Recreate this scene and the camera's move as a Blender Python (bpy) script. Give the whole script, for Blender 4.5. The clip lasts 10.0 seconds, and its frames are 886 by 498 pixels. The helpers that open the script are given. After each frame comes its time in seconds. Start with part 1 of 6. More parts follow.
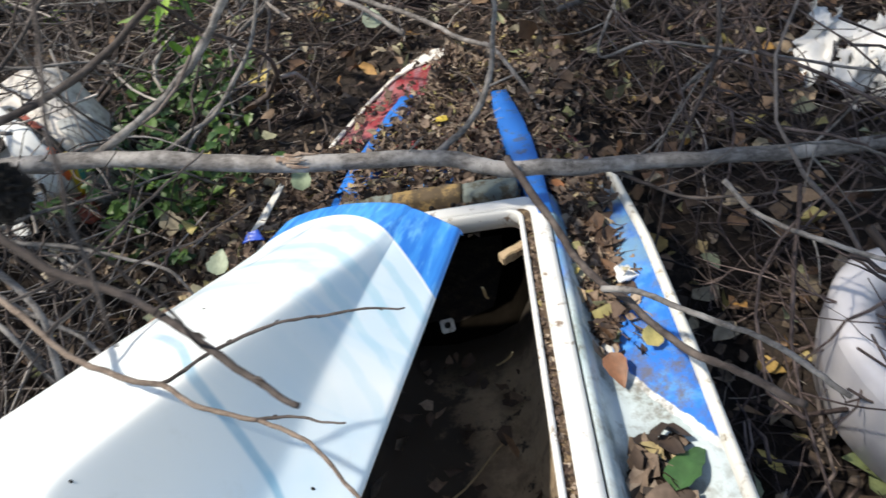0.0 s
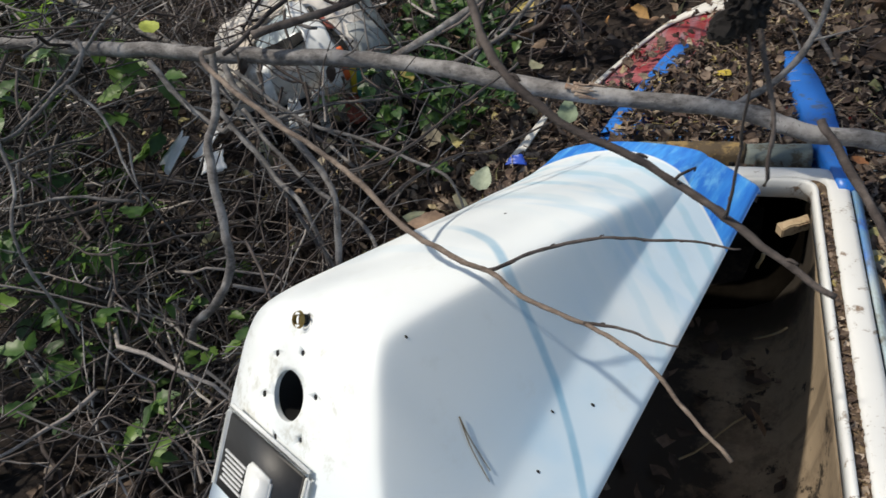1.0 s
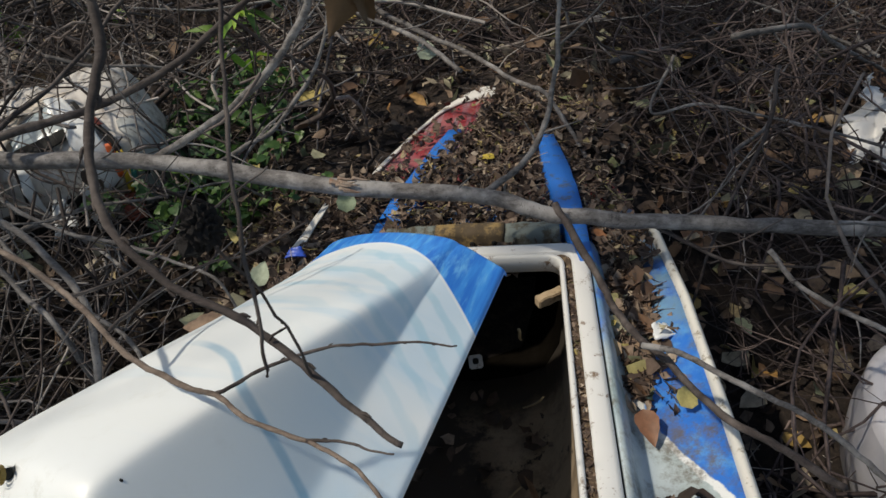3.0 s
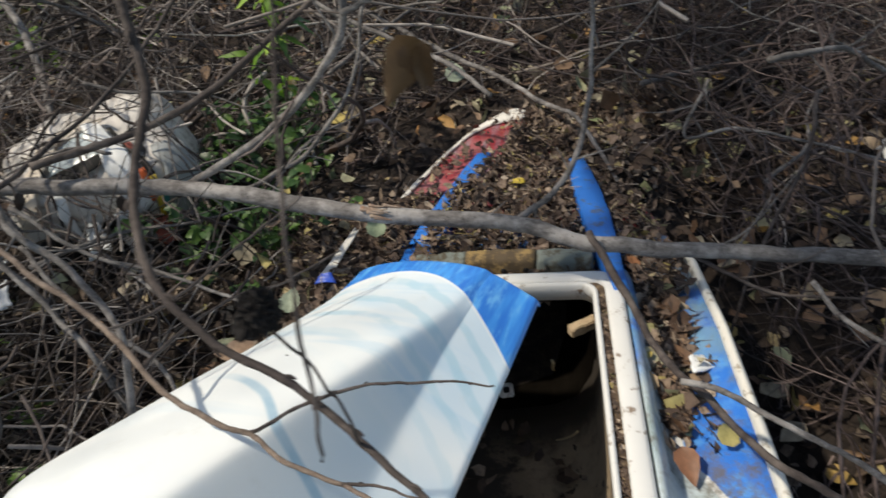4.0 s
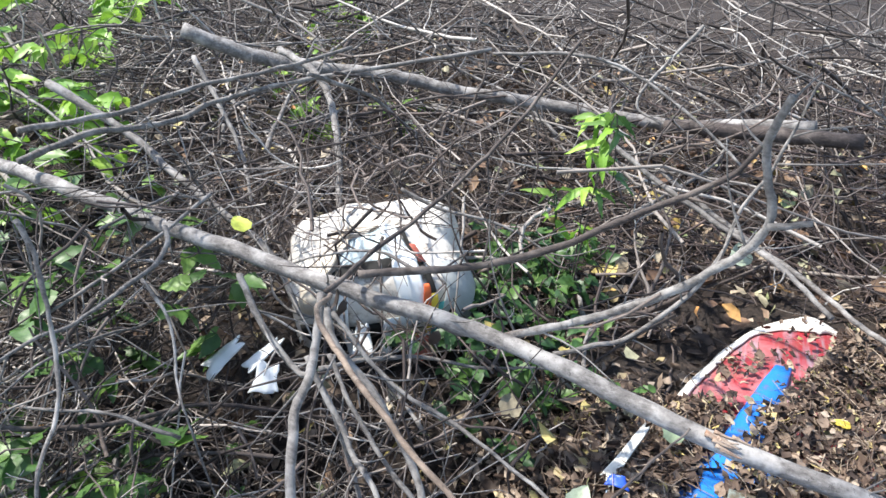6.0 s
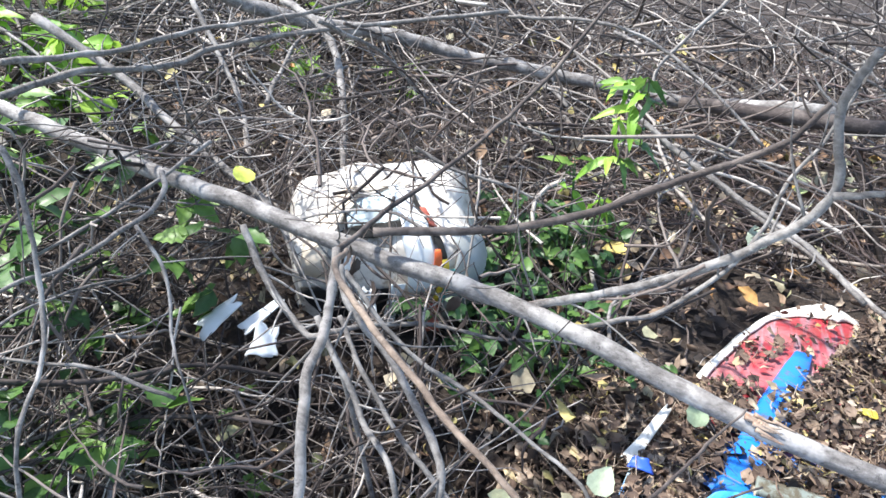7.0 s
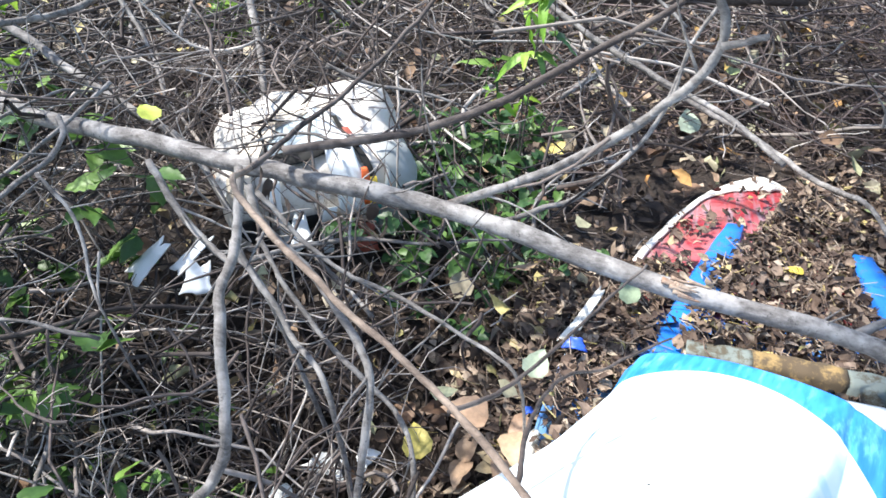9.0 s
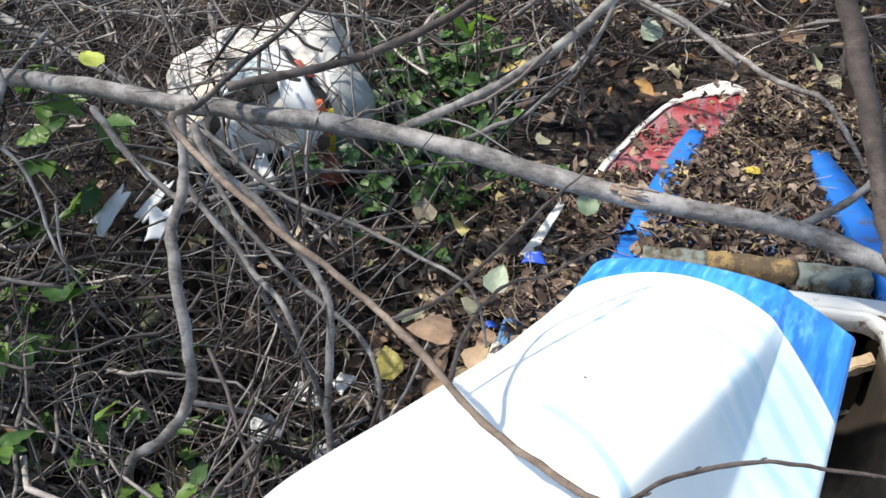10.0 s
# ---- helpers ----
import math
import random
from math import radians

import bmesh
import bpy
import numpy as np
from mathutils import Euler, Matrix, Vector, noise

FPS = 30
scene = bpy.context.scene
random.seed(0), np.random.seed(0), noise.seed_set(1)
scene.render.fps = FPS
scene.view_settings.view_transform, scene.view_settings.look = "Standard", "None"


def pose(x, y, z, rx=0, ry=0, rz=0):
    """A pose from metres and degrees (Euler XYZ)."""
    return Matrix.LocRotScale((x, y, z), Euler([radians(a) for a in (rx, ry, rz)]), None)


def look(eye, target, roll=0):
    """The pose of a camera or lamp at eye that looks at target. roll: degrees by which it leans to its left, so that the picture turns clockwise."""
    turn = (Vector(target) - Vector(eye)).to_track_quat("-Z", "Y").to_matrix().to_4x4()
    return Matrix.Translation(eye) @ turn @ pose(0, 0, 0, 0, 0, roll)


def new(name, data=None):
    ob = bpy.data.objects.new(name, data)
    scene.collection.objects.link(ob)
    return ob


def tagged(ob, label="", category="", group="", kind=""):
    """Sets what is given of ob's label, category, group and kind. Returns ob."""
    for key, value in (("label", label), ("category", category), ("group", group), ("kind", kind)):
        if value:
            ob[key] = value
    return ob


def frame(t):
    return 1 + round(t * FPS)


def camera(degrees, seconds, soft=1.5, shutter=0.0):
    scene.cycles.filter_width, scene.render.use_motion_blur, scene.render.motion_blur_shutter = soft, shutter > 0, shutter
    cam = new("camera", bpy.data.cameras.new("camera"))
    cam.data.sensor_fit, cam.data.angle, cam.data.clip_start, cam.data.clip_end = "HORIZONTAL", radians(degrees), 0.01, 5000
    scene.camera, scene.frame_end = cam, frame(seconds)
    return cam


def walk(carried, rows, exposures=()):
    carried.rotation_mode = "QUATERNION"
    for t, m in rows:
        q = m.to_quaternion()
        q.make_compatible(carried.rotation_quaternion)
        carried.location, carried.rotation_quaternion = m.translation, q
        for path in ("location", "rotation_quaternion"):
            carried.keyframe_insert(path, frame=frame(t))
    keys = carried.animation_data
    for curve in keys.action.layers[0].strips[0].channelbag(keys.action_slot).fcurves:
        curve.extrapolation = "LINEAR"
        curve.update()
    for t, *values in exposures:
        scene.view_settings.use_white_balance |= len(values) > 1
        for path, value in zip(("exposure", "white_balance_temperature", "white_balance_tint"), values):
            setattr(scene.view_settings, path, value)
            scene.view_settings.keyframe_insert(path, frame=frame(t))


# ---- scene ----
cam = camera(68.6, 10.0, shutter=0.2)
EXPO = 0.0
PATH = [
    (0, (0.2, -0.953, 1.323), (-0.024, 0.497, -0.037), -10.9),
    (0.3, (0.137, -0.963, 1.333), (-0.263, 0.475, 0.001), -10.4),
    (0.5, (0.087, -0.978, 1.326), (-0.442, 0.398, -0.025), -11.4),
    (0.6, (0.069, -0.991, 1.324), (-0.52, 0.36, -0.028), -12.3),
    (1, (0.028, -1.017, 1.322), (-0.682, 0.243, -0.06), -13.3),
    (1.2, (0.022, -1.035, 1.327), (-0.732, 0.2, -0.053), -13.4),
    (1.5, (0.011, -1.053, 1.325), (-0.762, 0.159, -0.066), -12.4),
    (2, (0.015, -1.048, 1.344), (-0.712, 0.248, 0.005), -8.6),
    (2.5, (0.11, -0.981, 1.345), (-0.229, 0.499, 0.043), -2.6),
    (3.8, (0.166, -0.945, 1.361), (-0.089, 0.567, 0.077), -6.7),
    (4, (0.136, -0.937, 1.364), (-0.202, 0.586, 0.112), -6.8),
    (4.2, (0.084, -0.943, 1.378), (-0.381, 0.562, 0.144), -7.4),
    (4.5, (0.03, -0.94, 1.381), (-0.623, 0.509, 0.167), -9.0),
    (5, (-0.109, -0.964, 1.427), (-0.962, 0.495, 0.357), -8.9),
    (5.5, (-0.213, -0.915, 1.463), (-1.046, 0.602, 0.459), -2.9),
    (6.8, (-0.383, -0.833, 1.372), (-1.036, 0.763, 0.36), 6.8),
    (7, (-0.388, -0.841, 1.359), (-1.057, 0.725, 0.309), 6.3),
    (7.5, (-0.391, -0.834, 1.353), (-1.049, 0.718, 0.276), 5.0),
    (8, (-0.375, -0.826, 1.368), (-1.073, 0.783, 0.408), 0.4),
    (8.5, (-0.342, -0.824, 1.33), (-0.956, 0.71, 0.203), 0.9),
    (9, (-0.281, -0.826, 1.308), (-0.832, 0.677, 0.11), 0.7),
    (9.5, (-0.241, -0.825, 1.307), (-0.741, 0.617, 0.015), -2.5),
    (10, (-0.213, -0.827, 1.299), (-0.705, 0.562, -0.053), -3.3),
]
walk(cam, [(t, look(eye, target, roll)) for t, eye, target, roll in PATH],
     [(t, EXPO + e, k, 8) for t, e, k in ((0, 0.68, 7350), (0.6, 0.38, 7400), (1.0, 0.1, 7300), (1.5, -0.02, 7350), (2.5, -0.32, 7500), (4.0, 0.14, 7700), (4.5, 0.22, 7450), (5.0, 0.17, 7250),
                                          (5.5, 1.0, 6950), (7.0, 1.78, 6600), (8.0, 1.84, 6600), (8.5, 1.77, 6600), (9.5, 1.39, 6700), (10.0, 0.95, 6950))])

# ---- light ----
world = bpy.data.worlds.new("sky")
scene.world = world
world.use_nodes = True
wn = world.node_tree
sky = wn.nodes.new("ShaderNodeTexSky")
sky.sky_type = "NISHITA"
sky.sun_disc = False
SUN_FROM = Vector((-0.57, -0.07, 0.82)).normalized()
sky.sun_elevation = math.asin(SUN_FROM.z)
sky.sun_rotation = math.atan2(SUN_FROM.x, SUN_FROM.y)
wn.links.new(sky.outputs[0], wn.nodes["Background"].inputs[0])
wn.nodes["Background"].inputs[1].default_value = 0.138
sun = new("sun", bpy.data.lights.new("sun", "SUN"))
sun.data.energy = 3.2
sun.data.angle = radians(2.2)
sun.data.color = (1.0, 0.97, 0.93)
sun.matrix_world = look(SUN_FROM * 20, (0, 0, 0))


# ---- materials ----
class Nodes:
    def __init__(self, name, rough=0.6, metal=0.0):
        self.mat = bpy.data.materials.new(name)
        self.mat.use_nodes = True
        self.t = self.mat.node_tree
        self.bsdf = self.t.nodes["Principled BSDF"]
        self.bsdf.inputs["Roughness"].default_value = rough
        self.bsdf.inputs["Metallic"].default_value = metal

    def add(self, kind, **props):
        n = self.t.nodes.new(kind)
        for k, v in props.items():
            setattr(n, k, v)
        return n

    def put(self, socket, value):
        if isinstance(value, bpy.types.NodeSocket):
            self.t.links.new(value, socket)
        elif isinstance(value, (tuple, list)) and len(value) == 3 and socket.type == "RGBA":
            socket.default_value = (*value, 1)
        else:
            socket.default_value = value

    def coords(self):
        return self.add("ShaderNodeTexCoord").outputs["Object"]

    def xyz(self):
        n = self.add("ShaderNodeSeparateXYZ")
        self.put(n.inputs[0], self.coords())
        return n.outputs

    def math(self, op, a, b=0.0):
        n = self.add("ShaderNodeMath", operation=op)
        self.put(n.inputs[0], a)
        self.put(n.inputs[1], b)
        return n.outputs[0]

    def noise(self, scale, detail=4.0, rough=0.6, stretch=None, warp=0.0):
        n = self.add("ShaderNodeTexNoise")
        v = self.coords()
        if stretch:
            m = self.add("ShaderNodeMapping")
            self.put(m.inputs[0], v)
            m.inputs["Scale"].default_value = stretch
            v = m.outputs[0]
        self.put(n.inputs["Vector"], v)
        n.inputs["Scale"].default_value = scale
        n.inputs["Detail"].default_value = detail
        n.inputs["Roughness"].default_value = rough
        n.inputs["Distortion"].default_value = warp
        return n.outputs["Fac"]

    def ramp(self, fac, *stops):
        n = self.add("ShaderNodeValToRGB")
        self.put(n.inputs[0], fac)
        e = n.color_ramp.elements
        while len(e) < len(stops):
            e.new(0.5)
        for el, (p, c) in zip(e, stops):
            el.position = p
            el.color = (*c, 1) if len(c) == 3 else c
        return n.outputs[0]

    def step(self, v, lo, hi):
        n = self.add("ShaderNodeMapRange", interpolation_type="SMOOTHSTEP")
        self.put(n.inputs[0], v)
        n.inputs[1].default_value = lo
        n.inputs[2].default_value = hi
        return n.outputs[0]

    def mix(self, fac, a, b, mode="MIX"):
        n = self.add("ShaderNodeMix", data_type="RGBA", blend_type=mode)
        self.put(n.inputs[0], fac)
        self.put(n.inputs[6], a)
        self.put(n.inputs[7], b)
        return n.outputs[2]

    def island(self):
        return self.add("ShaderNodeNewGeometry").outputs["Random Per Island"]

    def each(self):
        return self.add("ShaderNodeObjectInfo").outputs["Random"]

    def bump(self, height, strength=0.3, dist=0.002):
        n = self.add("ShaderNodeBump")
        self.put(n.inputs["Height"], height)
        n.inputs["Strength"].default_value = strength
        n.inputs["Distance"].default_value = dist
        self.put(self.bsdf.inputs["Normal"], n.outputs[0])

    def color(self, c):
        self.put(self.bsdf.inputs["Base Color"], c)
        return self.mat

    def rough(self, r):
        self.put(self.bsdf.inputs["Roughness"], r)


def bark(name, dark, mid, light, warm=False):
    n = Nodes(name, 0.8)
    a = n.noise(90, 6, 0.75, (0.45, 1, 1))
    b = n.noise(14, 4, 0.65)
    base = n.ramp(a, (0.3, dark), (0.55, mid), (0.75, light))
    base = n.mix(n.step(b, 0.45, 0.7), base, light if not warm else (0.32, 0.255, 0.205))
    tone = n.ramp(n.island(), (0.0, (0.75, 0.72, 0.7)), (1.0, (1.15, 1.12, 1.1)))
    base = n.mix(1.0, base, tone, "MULTIPLY")
    base = n.mix(n.math("MULTIPLY", n.step(n.noise(33, 4, 0.7), 0.6, 0.7), 0.75), base, dark)
    specks = n.math("MULTIPLY", n.step(n.noise(120, 3, 0.7, (2.2, 1, 1)), 0.6, 0.68), n.step(n.noise(9, 3), 0.4, 0.6))
    base = n.mix(n.math("MULTIPLY", specks, 0.8), base, dark)
    n.bump(a, 0.7, 0.003)
    return n.color(base)


BARK = bark("grey_bark", (0.042, 0.037, 0.036), (0.158, 0.149, 0.145), (0.33, 0.321, 0.315))
BARK_DARK = bark("dark_bark", (0.02, 0.015, 0.014), (0.058, 0.045, 0.042), (0.14, 0.118, 0.108))
BARK_WARM = bark("reddish_bark", (0.07, 0.05, 0.04), (0.18, 0.137, 0.11), (0.31, 0.26, 0.22), True)


def twig_mat():
    n = Nodes("dry_twig", 0.85)
    a = n.noise(45, 3)
    c = n.ramp(n.island(), (0.0, (0.02, 0.014, 0.013)), (0.5, (0.06, 0.044, 0.04)),
               (0.8, (0.16, 0.128, 0.116)), (1.0, (0.54, 0.49, 0.455)))
    c = n.mix(1.0, c, n.ramp(a, (0.3, (0.6, 0.6, 0.6)), (0.7, (1.2, 1.2, 1.2))), "MULTIPLY")
    return n.color(c)


TWIG = twig_mat()


def pale_twig_mat():
    n = Nodes("bleached_twig", 0.85)
    c = n.ramp(n.island(), (0.0, (0.028, 0.021, 0.019)), (0.42, (0.085, 0.067, 0.06)), (0.75, (0.27, 0.235, 0.213)), (1.0, (0.56, 0.515, 0.475)))
    return n.color(n.mix(1.0, c, n.ramp(n.noise(45, 3), (0.3, (0.7, 0.7, 0.7)), (0.7, (1.15, 1.15, 1.15))), "MULTIPLY"))


PALE_TWIG = pale_twig_mat()


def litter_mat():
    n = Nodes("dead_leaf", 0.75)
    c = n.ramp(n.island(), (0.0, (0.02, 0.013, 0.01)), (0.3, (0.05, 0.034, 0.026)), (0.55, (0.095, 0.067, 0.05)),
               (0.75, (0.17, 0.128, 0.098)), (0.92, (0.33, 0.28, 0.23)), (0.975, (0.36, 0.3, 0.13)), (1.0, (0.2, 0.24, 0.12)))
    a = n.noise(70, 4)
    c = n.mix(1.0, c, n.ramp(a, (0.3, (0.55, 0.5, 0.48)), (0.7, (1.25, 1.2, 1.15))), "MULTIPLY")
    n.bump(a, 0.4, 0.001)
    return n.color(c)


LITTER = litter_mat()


def crumbs_mat():
    n = Nodes("dry_leaf_crumbs", 0.8)
    c = n.ramp(n.island(), (0.0, (0.035, 0.023, 0.018)), (0.25, (0.082, 0.055, 0.043)), (0.5, (0.15, 0.107, 0.083)),
               (0.75, (0.25, 0.192, 0.15)), (0.93, (0.42, 0.36, 0.295)), (0.98, (0.46, 0.38, 0.14)), (1.0, (0.3, 0.31, 0.16)))
    a = n.noise(90, 4)
    return n.color(n.mix(1.0, c, n.ramp(a, (0.3, (0.6, 0.55, 0.52)), (0.7, (1.2, 1.15, 1.1))), "MULTIPLY"))


CRUMBS = crumbs_mat()


def mixed_leaf_mat():
    n = Nodes("mixed_fallen_leaf", 0.65)
    c = n.ramp(n.island(), (0.0, (0.07, 0.04, 0.025)), (0.25, (0.16, 0.095, 0.06)), (0.5, (0.3, 0.21, 0.14)), (0.7, (0.38, 0.33, 0.25)), (0.85, (0.34, 0.37, 0.24)), (0.95, (0.46, 0.38, 0.12)), (1.0, (0.42, 0.2, 0.06)))
    a = n.noise(60, 4)
    n.bump(a, 0.4, 0.001)
    return n.color(n.mix(1.0, c, n.ramp(a, (0.3, (0.6, 0.57, 0.55)), (0.7, (1.2, 1.15, 1.1))), "MULTIPLY"))


MIXED = mixed_leaf_mat()


def soil_mat():
    n = Nodes("leaf_mould", 0.95)
    a, b = n.noise(38, 8, 0.75), n.noise(5, 4)
    c = n.ramp(a, (0.3, (0.012, 0.009, 0.008)), (0.5, (0.03, 0.021, 0.017)), (0.68, (0.085, 0.06, 0.047)))
    c = n.mix(n.step(b, 0.5, 0.75), c, (0.03, 0.022, 0.018))
    n.bump(a, 1.0, 0.02)
    return n.color(c)


SOIL = soil_mat()


def green_mat(name, lo, mid, hi, by_object=True):
    n = Nodes(name, 0.45)
    c = n.ramp(n.each() if by_object else n.island(), (0.0, lo), (0.5, mid), (1.0, hi))
    a = n.noise(50, 3)
    c = n.mix(1.0, c, n.ramp(a, (0.3, (0.75, 0.75, 0.7)), (0.7, (1.15, 1.15, 1.1))), "MULTIPLY")
    n.bump(a, 0.3, 0.001)
    n.bsdf.inputs["Subsurface Weight"].default_value = 0.0
    trans = n.add("ShaderNodeBsdfTranslucent")
    n.put(trans.inputs[0], c)
    mixer = n.add("ShaderNodeMixShader")
    mixer.inputs[0].default_value = 0.35
    n.t.links.new(n.bsdf.outputs[0], mixer.inputs[1])
    n.t.links.new(trans.outputs[0], mixer.inputs[2])
    n.t.links.new(mixer.outputs[0], n.t.nodes["Material Output"].inputs[0])
    return n.color(c)


GREEN = green_mat("bramble_leaf", (0.05, 0.11, 0.035), (0.09, 0.19, 0.05), (0.2, 0.34, 0.07))
BRIGHT = green_mat("young_leaf", (0.12, 0.26, 0.03), (0.22, 0.42, 0.05), (0.34, 0.52, 0.08))
IVY = green_mat("ivy_leaf", (0.03, 0.07, 0.03), (0.05, 0.12, 0.05), (0.1, 0.2, 0.08), False)


def plain(name, c, rough=0.6, metal=0.0, vary=0.25, scale=30):
    n = Nodes(name, rough, metal)
    a = n.noise(scale, 5, 0.65)
    n.bump(a, 0.2, 0.001)
    lo, hi = tuple(v * (1 - vary) for v in c), tuple(min(1, v * (1 + vary * 0.5)) for v in c)
    return n.color(n.ramp(a, (0.3, lo), (0.65, hi)))


BLUE = (0.012, 0.16, 0.62)
WHITE = (0.84, 0.87, 0.87)


def cowl_mat():
    n = Nodes("white_and_blue_gelcoat", 0.32)
    x, y, z = n.xyz()
    ax = n.math("ABSOLUTE", x)
    # blue front with an arched border
    across = n.math("SUBTRACT", x, 0.04)
    arch = n.math("MULTIPLY", n.math("MULTIPLY", across, across), 2.85)
    wob = n.math("MULTIPLY", n.math("SUBTRACT", n.noise(6, 2), 0.5), 0.01)
    edge = n.math("ADD", n.math("ADD", y, arch), wob)
    blue = n.step(edge, -0.010, -0.006)
    pin = n.math("MULTIPLY", n.step(edge, -0.015, -0.012), n.math("SUBTRACT", 1.0, blue))
    # faded blue sweeps on the white
    sweep = n.noise(3.0, 2, 0.5, (0.7, 5.0, 0.7), 0.6)
    faint = n.math("MULTIPLY", n.step(sweep, 0.54, 0.66), n.step(y, -0.62, -0.28))
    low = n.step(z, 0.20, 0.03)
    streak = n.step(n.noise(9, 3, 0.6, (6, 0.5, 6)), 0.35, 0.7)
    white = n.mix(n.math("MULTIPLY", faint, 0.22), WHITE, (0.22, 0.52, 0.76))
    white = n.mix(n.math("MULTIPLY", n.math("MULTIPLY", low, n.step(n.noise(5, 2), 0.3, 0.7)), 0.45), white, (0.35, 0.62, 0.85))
    # a faded ribbon that runs over the roof, the wall and the flange
    sway = n.math("MULTIPLY", n.math("SUBTRACT", n.noise(9, 2), 0.5), 0.012)
    run = n.math("SUBTRACT", n.math("MULTIPLY", n.math("MULTIPLY", x, x), -3.1), 0.368)
    ribbon = n.math("MULTIPLY", n.step(n.math("ABSOLUTE", n.math("ADD", n.math("SUBTRACT", y, run), sway)), 0.010, 0.003), n.step(x, -0.05, 0.09))
    white = n.mix(n.math("MULTIPLY", ribbon, n.math("ADD", 0.3, n.math("MULTIPLY", n.noise(20, 3), 0.6))), white, (0.13, 0.38, 0.56))
    wash = n.math("MULTIPLY", n.step(n.math("ADD", n.math("SUBTRACT", y, run), sway), 0.09, 0.02), n.math("MULTIPLY", n.step(x, 0.185, 0.2), n.step(n.noise(7, 3), 0.4, 0.65)))
    white = n.mix(n.math("MULTIPLY", wash, 0.4), white, (0.3, 0.6, 0.85))
    # faint arcs that follow the blue front
    wave = n.math("SINE", n.math("MULTIPLY", n.math("ADD", edge, n.math("MULTIPLY", n.math("SUBTRACT", n.noise(5, 3), 0.5), 0.08)), 105.0))
    arcs = n.math("MULTIPLY", n.math("MULTIPLY", n.step(wave, 0.1, 0.9), n.step(edge, -0.34, -0.1)), n.step(n.noise(11, 3), 0.34, 0.55))
    white = n.mix(n.math("MULTIPLY", arcs, 0.42), white, (0.27, 0.56, 0.7))
    grime = n.math("MULTIPLY", n.step(n.noise(14, 6, 0.7), 0.55, 0.8), 0.25)
    white = n.mix(grime, white, (0.52, 0.5, 0.42))
    # brownish dirt and dappled twig shade, both painted on the dash
    spots = n.math("MULTIPLY", n.step(n.noise(26, 7, 0.75), 0.53, 0.66), n.step(y, -0.56, -0.66))
    white = n.mix(n.math("MULTIPLY", n.math("MULTIPLY", spots, n.step(x, 0.12, 0.06)), 0.4), white, (0.36, 0.34, 0.25))
    bl = n.mix(streak, (0.016, 0.18, 0.66), (0.05, 0.34, 0.84))
    bl = n.mix(n.step(n.noise(16, 4, 0.65, (3, 0.5, 3)), 0.5, 0.7), bl, (0.16, 0.5, 0.88))
    c = n.mix(blue, white, bl)
    c = n.mix(n.math("MULTIPLY", pin, 0.6), c, (0.85, 0.88, 0.9))
    n.rough(n.math("ADD", 0.28, n.math("MULTIPLY", n.noise(18, 4), 0.25)))
    n.bump(n.noise(4, 3), 0.12, 0.01)
    return n.color(c)


COWL = cowl_mat()


